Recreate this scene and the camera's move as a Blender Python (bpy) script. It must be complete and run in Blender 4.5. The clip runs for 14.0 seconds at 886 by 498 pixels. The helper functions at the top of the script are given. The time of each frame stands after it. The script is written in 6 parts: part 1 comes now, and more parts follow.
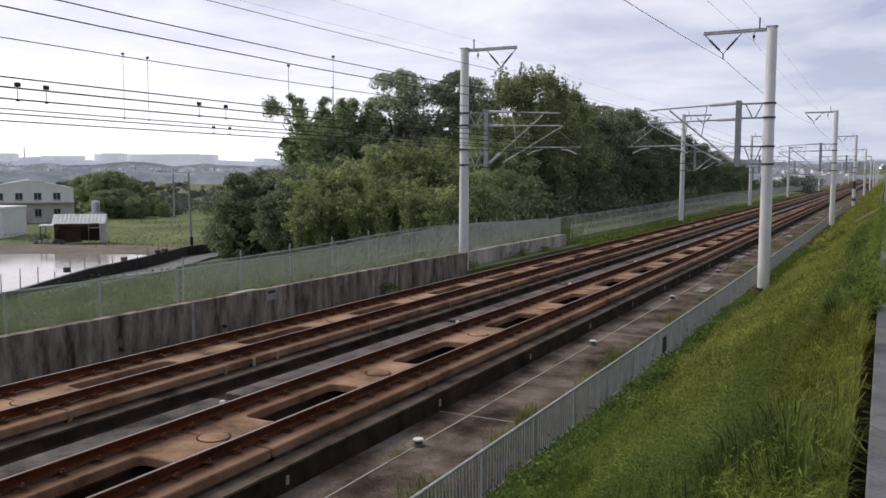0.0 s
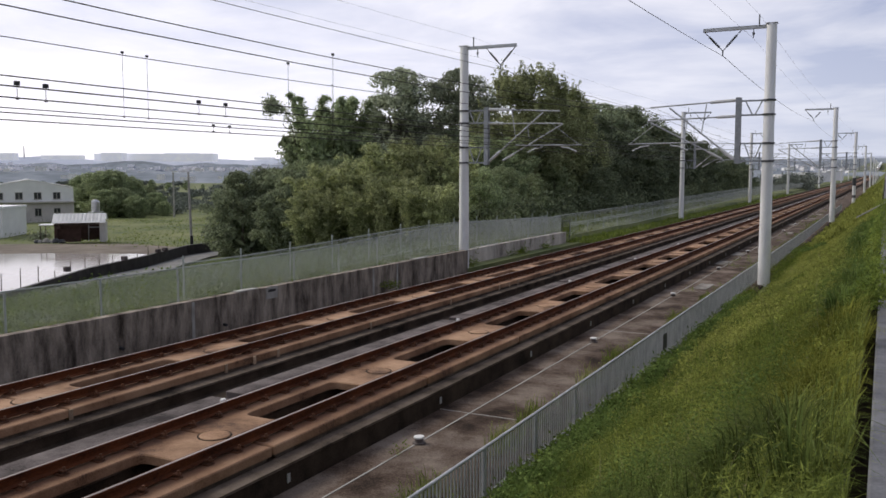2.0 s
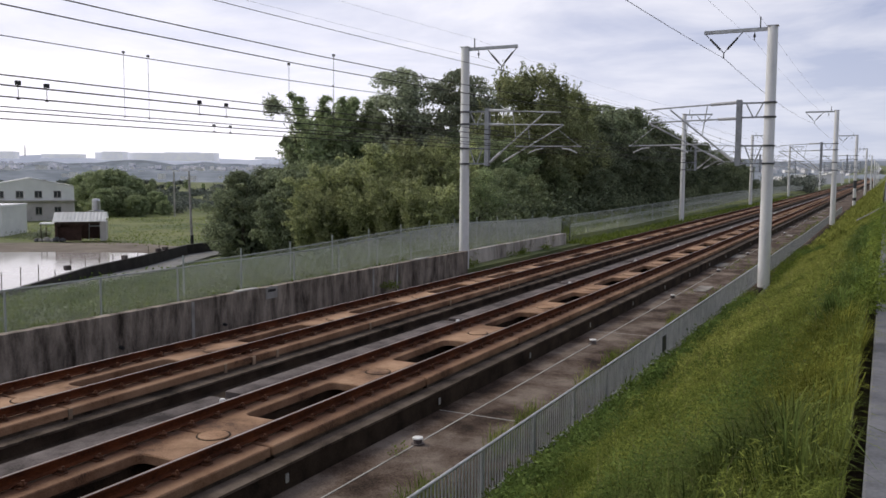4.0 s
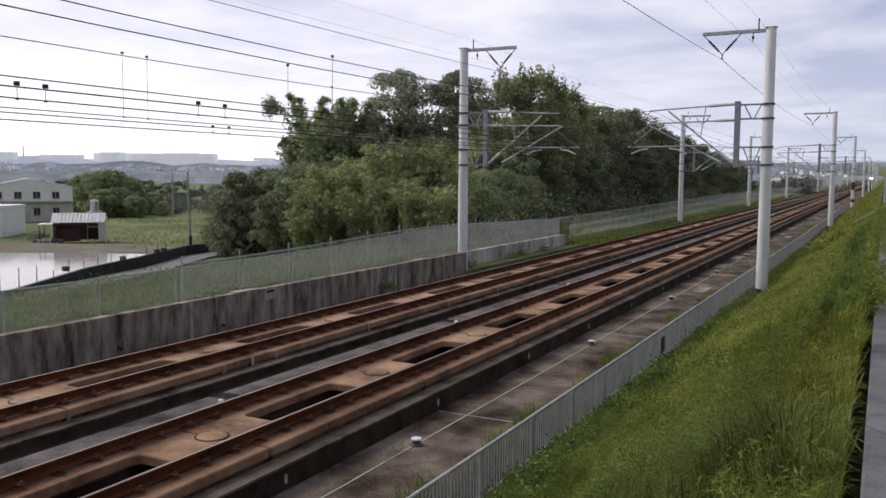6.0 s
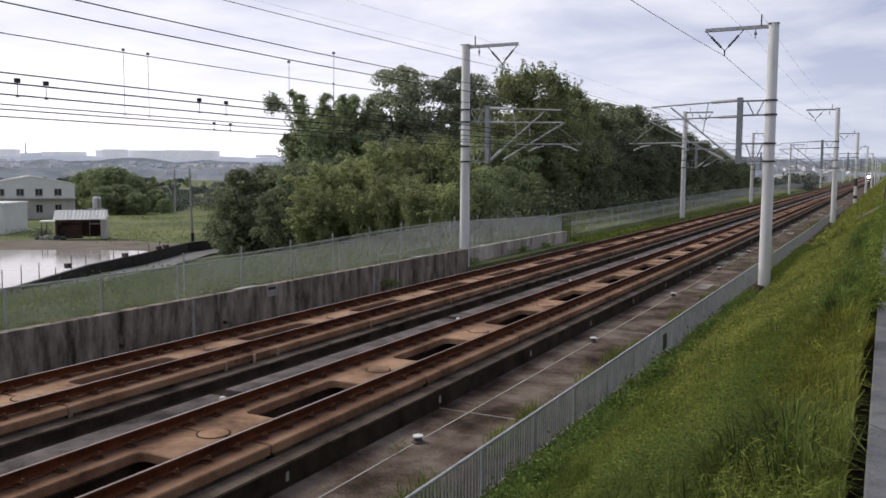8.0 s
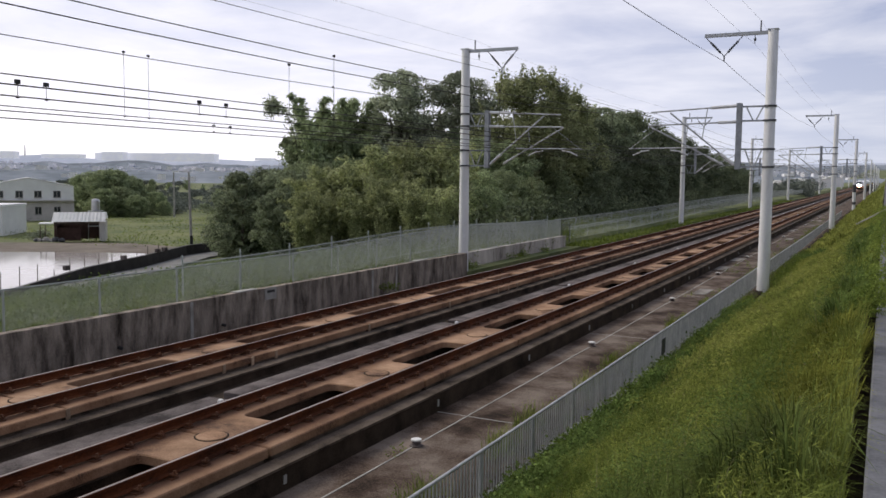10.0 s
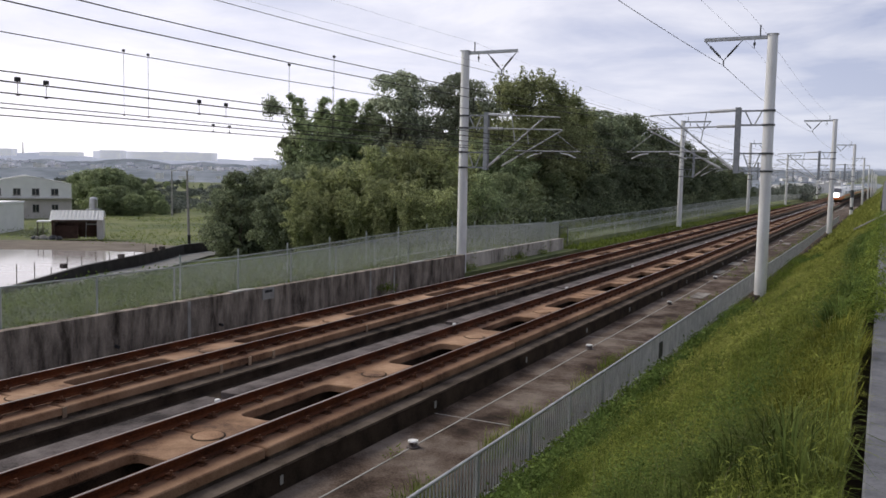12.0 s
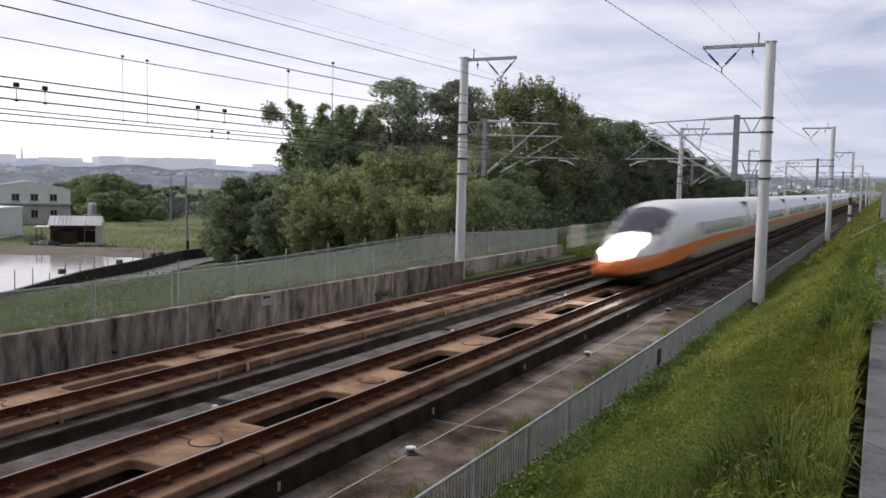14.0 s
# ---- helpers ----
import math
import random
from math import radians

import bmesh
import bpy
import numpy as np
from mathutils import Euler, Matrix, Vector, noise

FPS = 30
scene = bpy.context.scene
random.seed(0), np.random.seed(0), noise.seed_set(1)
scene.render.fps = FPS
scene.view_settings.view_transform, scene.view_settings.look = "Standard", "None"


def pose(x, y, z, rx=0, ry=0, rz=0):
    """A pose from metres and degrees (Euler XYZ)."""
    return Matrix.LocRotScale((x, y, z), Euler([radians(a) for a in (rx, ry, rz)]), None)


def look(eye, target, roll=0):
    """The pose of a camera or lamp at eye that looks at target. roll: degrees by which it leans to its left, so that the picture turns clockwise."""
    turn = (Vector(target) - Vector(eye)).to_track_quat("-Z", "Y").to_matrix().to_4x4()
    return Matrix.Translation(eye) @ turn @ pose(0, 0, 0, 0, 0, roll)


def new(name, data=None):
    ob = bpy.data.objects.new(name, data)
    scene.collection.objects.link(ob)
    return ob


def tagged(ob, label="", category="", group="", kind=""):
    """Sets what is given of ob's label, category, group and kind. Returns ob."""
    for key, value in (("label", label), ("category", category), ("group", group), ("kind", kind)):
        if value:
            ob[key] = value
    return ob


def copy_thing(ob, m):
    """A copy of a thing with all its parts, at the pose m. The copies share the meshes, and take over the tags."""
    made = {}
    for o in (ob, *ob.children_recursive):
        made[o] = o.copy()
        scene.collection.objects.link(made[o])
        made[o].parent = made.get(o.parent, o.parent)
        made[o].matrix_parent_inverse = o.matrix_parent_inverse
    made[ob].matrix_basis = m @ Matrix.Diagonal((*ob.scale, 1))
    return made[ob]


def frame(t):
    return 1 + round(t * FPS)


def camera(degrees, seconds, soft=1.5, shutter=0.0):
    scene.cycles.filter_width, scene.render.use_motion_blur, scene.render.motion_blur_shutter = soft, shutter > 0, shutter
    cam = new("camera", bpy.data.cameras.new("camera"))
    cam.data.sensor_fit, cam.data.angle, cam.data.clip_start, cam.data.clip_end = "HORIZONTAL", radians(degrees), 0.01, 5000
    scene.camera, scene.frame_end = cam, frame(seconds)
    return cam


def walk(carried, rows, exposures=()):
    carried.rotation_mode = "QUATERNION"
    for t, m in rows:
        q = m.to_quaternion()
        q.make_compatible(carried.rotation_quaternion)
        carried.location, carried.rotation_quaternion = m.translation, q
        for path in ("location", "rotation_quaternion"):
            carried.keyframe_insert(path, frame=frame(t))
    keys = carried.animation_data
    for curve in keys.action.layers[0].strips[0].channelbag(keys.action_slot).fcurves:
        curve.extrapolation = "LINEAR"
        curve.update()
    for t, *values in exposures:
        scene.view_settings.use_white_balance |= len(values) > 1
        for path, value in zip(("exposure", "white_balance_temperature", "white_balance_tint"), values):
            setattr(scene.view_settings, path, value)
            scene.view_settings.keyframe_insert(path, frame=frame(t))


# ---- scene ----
cam = camera(54.9, 14.0, soft=1.6, shutter=0.7)
walk(cam, [
    (0.0, look((9.322, 0.000, 3.982), (-4.398, 26.551, 1.369), 0.17)),
    (0.5, look((9.317, -0.004, 3.973), (-4.396, 26.550, 1.356), 0.22)),
    (1.0, look((9.324, -0.007, 3.983), (-4.344, 26.571, 1.374), 0.22)),
    (1.5, look((9.328, -0.029, 3.991), (-4.338, 26.549, 1.375), 0.12)),
    (2.0, look((9.317, 0.003, 3.969), (-4.404, 26.547, 1.296), -0.01)),
    (2.5, look((9.335, -0.006, 3.959), (-4.405, 26.525, 1.251), -0.02)),
    (3.0, look((9.339, -0.012, 3.984), (-4.376, 26.531, 1.279), 0.18)),
    (5.5, look((9.328, 0.006, 3.982), (-4.404, 26.550, 1.365), 0.33)),
    (6.0, look((9.336, -0.012, 3.980), (-4.353, 26.554, 1.365), 0.33)),
    (6.5, look((9.312, 0.002, 3.968), (-4.398, 26.558, 1.360), 0.29)),
    (7.0, look((9.331, -0.001, 3.974), (-4.427, 26.524, 1.298), 0.22)),
    (7.5, look((9.337, -0.027, 3.975), (-4.406, 26.506, 1.305), 0.14)),
    (8.0, look((9.330, 0.015, 3.984), (-4.417, 26.539, 1.253), 0.28)),
    (10.5, look((9.325, 0.011, 3.971), (-4.367, 26.579, 1.387), 0.73)),
    (11.0, look((9.326, -0.019, 3.997), (-4.338, 26.556, 1.337), 0.95)),
    (11.5, look((9.326, 0.002, 3.963), (-4.352, 26.579, 1.397), 0.89)),
    (12.0, look((9.310, 0.005, 3.975), (-4.336, 26.601, 1.440), 1.10)),
    (12.5, look((9.314, -0.000, 3.976), (-4.297, 26.622, 1.532), 1.20)),
    (13.0, look((9.305, 0.012, 3.966), (-4.323, 26.627, 1.534), 1.19)),
    (13.5, look((9.331, -0.021, 3.985), (-4.294, 26.603, 1.635), 1.16)),
    (14.0, look((9.319, 0.006, 3.973), (-4.299, 26.637, 1.666), 1.24)),
])

# ---- light: an evening sky under broken cloud, brightest low over the plain ----
SUN_AZ, SUN_EL = radians(92), radians(44)      # west of the line, counted from +Y towards -X
world = bpy.data.worlds.new("evening_sky")
scene.world = world
world.use_nodes = True
wn, wl = world.node_tree.nodes, world.node_tree.links
wn.clear()


def wnode(kind, **props):
    n = wn.new(kind)
    for k, v in props.items():
        n.inputs[k].default_value = v
    return n


w_out = wn.new("ShaderNodeOutputWorld")
w_bg = wn.new("ShaderNodeBackground")
w_sky = wn.new("ShaderNodeTexSky")
w_sky.sky_type = "NISHITA"
w_sky.sun_disc = False
w_sky.sun_elevation, w_sky.sun_rotation = SUN_EL, -SUN_AZ
w_tc = wn.new("ShaderNodeTexCoord")
w_sep = wn.new("ShaderNodeSeparateXYZ")
wl.new(w_tc.outputs["Generated"], w_sep.inputs[0])


def wmath(op, a, b=None, clamp=False):
    n = wn.new("ShaderNodeMath")
    n.operation = op
    n.use_clamp = clamp
    for i, v in enumerate((a, b)):
        if v is None:
            continue
        if isinstance(v, (int, float)):
            n.inputs[i].default_value = v
        else:
            wl.new(v, n.inputs[i])
    return n.outputs[0]


# cloud layer: the direction projected on a flat deck
w_h = wmath("ADD", wmath("MAXIMUM", w_sep.outputs["Z"], 0.0), 0.10)
w_comb = wn.new("ShaderNodeCombineXYZ")
wl.new(wmath("DIVIDE", w_sep.outputs["X"], w_h), w_comb.inputs[0])
wl.new(wmath("DIVIDE", w_sep.outputs["Y"], w_h), w_comb.inputs[1])
w_n1 = wn.new("ShaderNodeTexNoise")
w_n1.inputs["Scale"].default_value = 1.15
w_n1.inputs["Detail"].default_value = 7
w_n1.inputs["Roughness"].default_value = 0.55
w_n1.inputs["Distortion"].default_value = 0.3
wl.new(w_comb.outputs[0], w_n1.inputs["Vector"])
w_r1 = wn.new("ShaderNodeValToRGB")
w_r1.color_ramp.elements[0].position, w_r1.color_ramp.elements[1].position = 0.38, 0.64
w_r1.color_ramp.elements[0].color = (0.50, 0.56, 0.80, 1)
w_r1.color_ramp.elements[1].color = (1.02, 1.02, 1.14, 1)
wl.new(w_n1.outputs["Fac"], w_r1.inputs[0])
# glow of the hidden sun behind the cloud
GLOW_AZ = radians(66)      # the thin part of the cloud lies low over the plain
sd = (-math.sin(GLOW_AZ), math.cos(GLOW_AZ))
w_dot = wmath("ADD", wmath("MULTIPLY", w_sep.outputs["X"], sd[0]), wmath("MULTIPLY", w_sep.outputs["Y"], sd[1]))
w_toward = wmath("MULTIPLY", wmath("ADD", w_dot, -0.45), 1.7, True)
w_low = wmath("SUBTRACT", 1.0, wmath("MULTIPLY", wmath("MAXIMUM", w_sep.outputs["Z"], 0.0), 1.5), True)
w_near = wmath("SUBTRACT", 1.0, wmath("MULTIPLY", wmath("MAXIMUM", w_sep.outputs["Z"], 0.0), 2.8), True)
w_glow = wmath("MULTIPLY", w_toward, w_near, True)
w_mix = wn.new("ShaderNodeMix")
w_mix.data_type = "RGBA"
wl.new(wmath("MULTIPLY", w_glow, 0.85), w_mix.inputs[0])
w_haze = wn.new("ShaderNodeMix")
w_haze.data_type = "RGBA"
wl.new(wmath("SUBTRACT", 0.92, wmath("MULTIPLY", wmath("MAXIMUM", w_sep.outputs["Z"], 0.0), 4.2), True), w_haze.inputs[0])
wl.new(w_r1.outputs[0], w_haze.inputs[6])
w_haze.inputs[7].default_value = (0.66, 0.70, 0.84, 1)
wl.new(w_haze.outputs[2], w_mix.inputs[6])
w_mix.inputs[7].default_value = (1.22, 1.15, 1.19, 1)
# the deck is thick and dull overhead and away from the sun
w_dull = wmath("ADD", 0.60, wmath("MULTIPLY", wmath("ADD", wmath("MULTIPLY", w_dot, 0.5), 0.22, True), wmath("POWER", w_low, 1.2)))
w_scale = wn.new("ShaderNodeVectorMath")
w_scale.operation = "SCALE"
wl.new(w_mix.outputs[2], w_scale.inputs[0])
wl.new(w_dull, w_scale.inputs["Scale"])
w_skys = wn.new("ShaderNodeVectorMath")
w_skys.operation = "SCALE"
w_skys.inputs["Scale"].default_value = 0.05
wl.new(w_sky.outputs[0], w_skys.inputs[0])
w_sum = wn.new("ShaderNodeMix")
w_sum.data_type = "RGBA"
w_sum.inputs[0].default_value = 0.9
wl.new(w_skys.outputs[0], w_sum.inputs[6])
wl.new(w_scale.outputs[0], w_sum.inputs[7])
wl.new(w_sum.outputs[2], w_bg.inputs["Color"])
w_bg.inputs["Strength"].default_value = 1.0
wl.new(w_bg.outputs[0], w_out.inputs[0])

sun = new("sun", bpy.data.lights.new("sun", "SUN"))
sun.data.energy, sun.data.angle, sun.data.color = 2.5, radians(28), (1.0, 0.92, 0.81)
sun.matrix_world = look((0, 0, 60), (60 * math.sin(SUN_AZ) * math.cos(SUN_EL), -60 * math.cos(SUN_AZ) * math.cos(SUN_EL), 60 - 60 * math.sin(SUN_EL)))

# ---- materials ----


def mat(name, c1, c2, scale=3.0, rough=0.8, metal=0.0, bump=0.0, fine=40.0, stretch=(1, 1, 1), local=False, emit=0.0, per_object=0.0, per_island=0.0, spec=0.4, third=None, thin=0.0):
    """A procedural surface: two colours mixed by large and fine noise, with relief."""
    m = bpy.data.materials.new(name)
    m.use_nodes = True
    nt = m.node_tree
    ns, ls = nt.nodes, nt.links
    b = ns["Principled BSDF"]
    b.inputs["Roughness"].default_value, b.inputs["Metallic"].default_value = rough, metal
    b.inputs["Specular IOR Level"].default_value = spec
    if local:
        src = ns.new("ShaderNodeTexCoord").outputs["Object"]
    else:
        src = ns.new("ShaderNodeNewGeometry").outputs["Position"]
    mp = ns.new("ShaderNodeMapping")
    mp.inputs["Scale"].default_value = stretch
    ls.new(src, mp.inputs[0])
    big, small = ns.new("ShaderNodeTexNoise"), ns.new("ShaderNodeTexNoise")
    big.inputs["Scale"].default_value, big.inputs["Detail"].default_value = scale, 6
    big.inputs["Roughness"].default_value = 0.62
    small.inputs["Scale"].default_value, small.inputs["Detail"].default_value = fine, 3
    ls.new(mp.outputs[0], big.inputs["Vector"])
    ls.new(mp.outputs[0], small.inputs["Vector"])
    add = ns.new("ShaderNodeMath")
    add.operation = "MULTIPLY_ADD"
    ls.new(small.outputs["Fac"], add.inputs[0])
    add.inputs[1].default_value = 0.35
    ls.new(big.outputs["Fac"], add.inputs[2])
    ramp = ns.new("ShaderNodeValToRGB")
    e = ramp.color_ramp.elements
    e[0].position, e[1].position = 0.50, 0.86
    e[0].color, e[1].color = (*c1, 1), (*c2, 1)
    if third:
        x = ramp.color_ramp.elements.new(0.62)
        x.color = (*third, 1)
    ls.new(add.outputs[0], ramp.inputs[0])
    col = ramp.outputs[0]
    for amount, node, socket in ((per_object, "ShaderNodeObjectInfo", "Random"), (per_island, "ShaderNodeNewGeometry", "Random Per Island")):
        if amount:
            rnd = ns.new(node)
            mr = ns.new("ShaderNodeMapRange")
            mr.inputs["To Min"].default_value, mr.inputs["To Max"].default_value = 1 - amount, 1 + amount
            ls.new(rnd.outputs[socket], mr.inputs["Value"])
            sc = ns.new("ShaderNodeVectorMath")
            sc.operation = "SCALE"
            ls.new(col, sc.inputs[0])
            ls.new(mr.outputs[0], sc.inputs["Scale"])
            col = sc.outputs[0]
    ls.new(col, b.inputs["Base Color"])
    if bump:
        bp = ns.new("ShaderNodeBump")
        bp.inputs["Strength"].default_value = bump
        bp.inputs["Distance"].default_value = 0.02
        ls.new(add.outputs[0], bp.inputs["Height"])
        ls.new(bp.outputs[0], b.inputs["Normal"])
    if thin:
        tr, mx = ns.new("ShaderNodeBsdfTranslucent"), ns.new("ShaderNodeMixShader")
        ls.new(col, tr.inputs["Color"])
        mx.inputs[0].default_value = thin
        ls.new(b.outputs[0], mx.inputs[1])
        ls.new(tr.outputs[0], mx.inputs[2])
        ls.new(mx.outputs[0], ns["Material Output"].inputs["Surface"])
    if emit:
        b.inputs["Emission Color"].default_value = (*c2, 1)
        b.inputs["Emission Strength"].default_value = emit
    return m


M = {}
M["slab"] = mat("rust_stained_slab_concrete", (0.08, 0.042, 0.024), (0.43, 0.275, 0.17), 1.1, 0.85, bump=0.2, per_object=0.14, third=(0.24, 0.135, 0.074))


def rust_tracks(m):
    """Brake and rail dust lies along both rails, in uneven streaks."""
    ns, ls = m.node_tree.nodes, m.node_tree.links
    b = ns["Principled BSDF"]
    base = b.inputs["Base Color"].links[0].from_socket
    sep = ns.new("ShaderNodeSeparateXYZ")
    ls.new(ns.new("ShaderNodeTexCoord").outputs["Object"], sep.inputs[0])

    def op(kind, a, v, clamp=False):
        n = ns.new("ShaderNodeMath")
        n.operation, n.use_clamp = kind, clamp
        for i, q in enumerate((a, v)):
            if isinstance(q, (int, float)):
                n.inputs[i].default_value = q
            elif q is not None:
                ls.new(q, n.inputs[i])
        return n.outputs[0]

    off = op("ABSOLUTE", op("SUBTRACT", op("ABSOLUTE", sep.outputs[0], None), 0.78), None)
    streak = ns.new("ShaderNodeTexNoise")
    streak.inputs["Scale"].default_value, streak.inputs["Detail"].default_value = 2.2, 5
    ls.new(ns.new("ShaderNodeNewGeometry").outputs["Position"], streak.inputs["Vector"])
    amount = op("MULTIPLY", op("SUBTRACT", 1.0, op("DIVIDE", off, 0.56), True), op("ADD", op("MULTIPLY", streak.outputs["Fac"], 2.4), -0.28, True), True)
    mx = ns.new("ShaderNodeMix")
    mx.data_type = "RGBA"
    ls.new(op("MULTIPLY", amount, 0.9), mx.inputs[0])
    ls.new(base, mx.inputs[6])
    mx.inputs[7].default_value = (0.10, 0.033, 0.013, 1)
    ls.new(mx.outputs[2], b.inputs["Base Color"])


rust_tracks(M["slab"])
# Rust stained, and near black so the colour holds the shade in recesses.
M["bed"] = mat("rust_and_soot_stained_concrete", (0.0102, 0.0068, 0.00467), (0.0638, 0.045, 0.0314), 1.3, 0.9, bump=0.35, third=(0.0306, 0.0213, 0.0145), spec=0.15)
M["ledge"] = mat("grimy_bed_ledge_concrete", (0.0232, 0.0181, 0.0138), (0.152, 0.12, 0.0957), 1.6, 0.9, bump=0.35, third=(0.0725, 0.0551, 0.0421), spec=0.15)
M["floor"] = mat("weathered_trackside_concrete", (0.0196, 0.0133, 0.0091), (0.21, 0.172, 0.142), 0.85, 0.9, bump=0.4, third=(0.07, 0.0476, 0.035), per_object=0.1, spec=0.12)
M["median"] = mat("grey_median_concrete", (0.024, 0.019, 0.018), (0.19, 0.163, 0.157), 1.2, 0.85, bump=0.25, per_object=0.12, third=(0.085, 0.071, 0.068), spec=0.2)
M["wall"] = mat("streaked_retaining_wall_concrete", (0.0448, 0.0358, 0.028), (0.403, 0.347, 0.286), 1.3, 0.92, bump=0.25, stretch=(1.9, 1.9, 0.55), third=(0.157, 0.132, 0.11), spec=0.15)
M["wall_pale"] = mat("pale_mottled_retaining_wall", (0.135, 0.12, 0.105), (0.6, 0.555, 0.503), 0.9, 0.92, bump=0.2, stretch=(1.4, 1.4, 0.4), third=(0.375, 0.338, 0.3))
M["cap"] = mat("pale_concrete", (0.25, 0.24, 0.22), (0.42, 0.41, 0.38), 2.0, 0.9, bump=0.1)
M["cover"] = mat("worn_cover_concrete", (0.09, 0.08, 0.07), (0.30, 0.28, 0.25), 2.2, 0.9, bump=0.2, per_object=0.3)
M["strip"] = mat("pale_joint_mortar", (0.26, 0.18, 0.12), (0.45, 0.34, 0.235), 3, 0.9, local=True, per_object=0.3)
M["rust"] = mat("rusted_rail_steel", (0.03, 0.00863, 0.00337), (0.131, 0.039, 0.0128), 2.5, 0.85, 0.0, bump=0.3, stretch=(1, 0.4, 1), third=(0.0675, 0.0195, 0.00675), spec=0.2)
M["clip"] = mat("rusty_fastener_steel", (0.06, 0.022, 0.01), (0.20, 0.085, 0.04), 8, 0.8, 0.1, local=True, per_object=0.25)
M["head"] = mat("polished_rail_head", (0.20, 0.165, 0.14), (0.46, 0.41, 0.37), 3, 0.42, 0.5, stretch=(1, 0.05, 1))
M["pole"] = mat("whitewashed_spun_concrete", (0.62, 0.62, 0.61), (0.84, 0.84, 0.83), 1.2, 0.75, bump=0.08, stretch=(1, 1, 0.25), local=True)
M["steel"] = mat("galvanised_steel", (0.36, 0.37, 0.38), (0.56, 0.57, 0.58), 5, 0.5, 0.3, bump=0.05)
M["msteel"] = mat("weathered_blue_grey_steel", (0.27, 0.285, 0.30), (0.40, 0.41, 0.43), 5, 0.55, 0.25)
M["dsteel"] = mat("dark_weathered_steel", (0.05, 0.052, 0.055), (0.12, 0.122, 0.126), 5, 0.6, 0.5)
M["insul"] = mat("pale_glazed_insulator", (0.58, 0.58, 0.58), (0.74, 0.74, 0.74), 5, 0.35)
M["wire"] = mat("dark_copper_wire", (0.02, 0.018, 0.017), (0.05, 0.042, 0.038), 2, 0.6, 0.3)
M["picket"] = mat("grey_painted_steel_pickets", (0.32, 0.33, 0.325), (0.47, 0.475, 0.465), 2.5, 0.55, 0.1, bump=0.05, per_object=0.1)
M["mesh"] = mat("galvanised_wire_mesh", (0.306, 0.338, 0.324), (0.432, 0.459, 0.446), 1, 0.6, 0.1)
M["white"] = mat("white_enamel", (0.65, 0.65, 0.63), (0.8, 0.8, 0.78), 4, 0.5)
M["black"] = mat("black_paint", (0.015, 0.015, 0.016), (0.03, 0.03, 0.032), 4, 0.6)
M["earth"] = mat("field_grass_and_soil", (0.05, 0.07, 0.025), (0.185, 0.195, 0.075), 0.09, 0.95, bump=0.5, fine=2, third=(0.10, 0.125, 0.043))
M["bank"] = mat("soil_under_grass", (0.056, 0.0672, 0.016), (0.136, 0.16, 0.0352), 2, 0.95, bump=0.4)
M["path"] = mat("grey_path_concrete", (0.088, 0.0908, 0.099), (0.176, 0.179, 0.193), 3, 0.9, bump=0.2)
M["grass"] = mat("long_bank_grass", (0.0638, 0.101, 0.022), (0.275, 0.303, 0.0726), 0.55, 0.8, third=(0.143, 0.182, 0.0396), per_island=0.5, fine=4, spec=0.04, thin=0.35)
M["weed"] = mat("dark_broadleaf_weed", (0.078, 0.118, 0.022), (0.23, 0.285, 0.055), 1.5, 0.7, per_island=0.5, spec=0.06, thin=0.3)
M["grass_yellow"] = mat("yellow_green_grass", (0.115, 0.135, 0.026), (0.235, 0.24, 0.048), 1.0, 0.8, per_island=0.5, fine=4, spec=0.04, thin=0.35)
M["grass_pale"] = mat("pale_yellow_green_grass", (0.168, 0.196, 0.0448), (0.403, 0.414, 0.112), 0.8, 0.8, per_island=0.5, fine=4, spec=0.04, thin=0.35)
M["reed"] = mat("broad_reed_grass", (0.06, 0.09, 0.022), (0.16, 0.195, 0.055), 1.0, 0.8, per_island=0.6, fine=4, spec=0.04, thin=0.35)
M["weed_deep"] = mat("deep_green_weed_leaves", (0.065, 0.111, 0.0286), (0.195, 0.26, 0.0715), 1.2, 0.75, per_island=0.5, spec=0.06, thin=0.3)
M["straw"] = mat("dry_seed_heads", (0.16, 0.15, 0.07), (0.30, 0.28, 0.15), 1.5, 0.9, per_island=0.3, spec=0.1)
M["leaf_dark"] = mat("dark_evergreen_leaves", (0.19, 0.222, 0.155), (0.42, 0.455, 0.32), 0.35, 0.75, per_island=0.5, per_object=0.3, spec=0.15, local=True, thin=0.45)
M["leaf_deep"] = mat("deep_green_leaves", (0.115, 0.145, 0.09), (0.26, 0.295, 0.18), 0.35, 0.75, per_island=0.5, per_object=0.3, spec=0.15, local=True, thin=0.45)
M["leaf_mid"] = mat("mid_green_leaves", (0.165, 0.212, 0.112), (0.385, 0.44, 0.25), 0.35, 0.75, per_island=0.45, per_object=0.3, spec=0.15, local=True, thin=0.45)
M["leaf_light"] = mat("olive_bamboo_leaves", (0.236, 0.27, 0.129), (0.483, 0.512, 0.27), 0.35, 0.75, per_island=0.45, per_object=0.28, spec=0.15, local=True, thin=0.45)
M["bark"] = mat("grey_brown_bark", (0.05, 0.04, 0.03), (0.12, 0.1, 0.08), 4, 0.95, bump=0.5, stretch=(1, 1, 0.2), local=True)
# The pale base colour adds to the sky's reflection on the pond.
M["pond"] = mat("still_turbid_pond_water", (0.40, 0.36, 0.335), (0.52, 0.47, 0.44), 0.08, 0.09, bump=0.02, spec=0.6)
M["tarp"] = mat("black_pond_liner", (0.018, 0.016, 0.015), (0.05, 0.045, 0.042), 1.2, 0.7, bump=0.3)
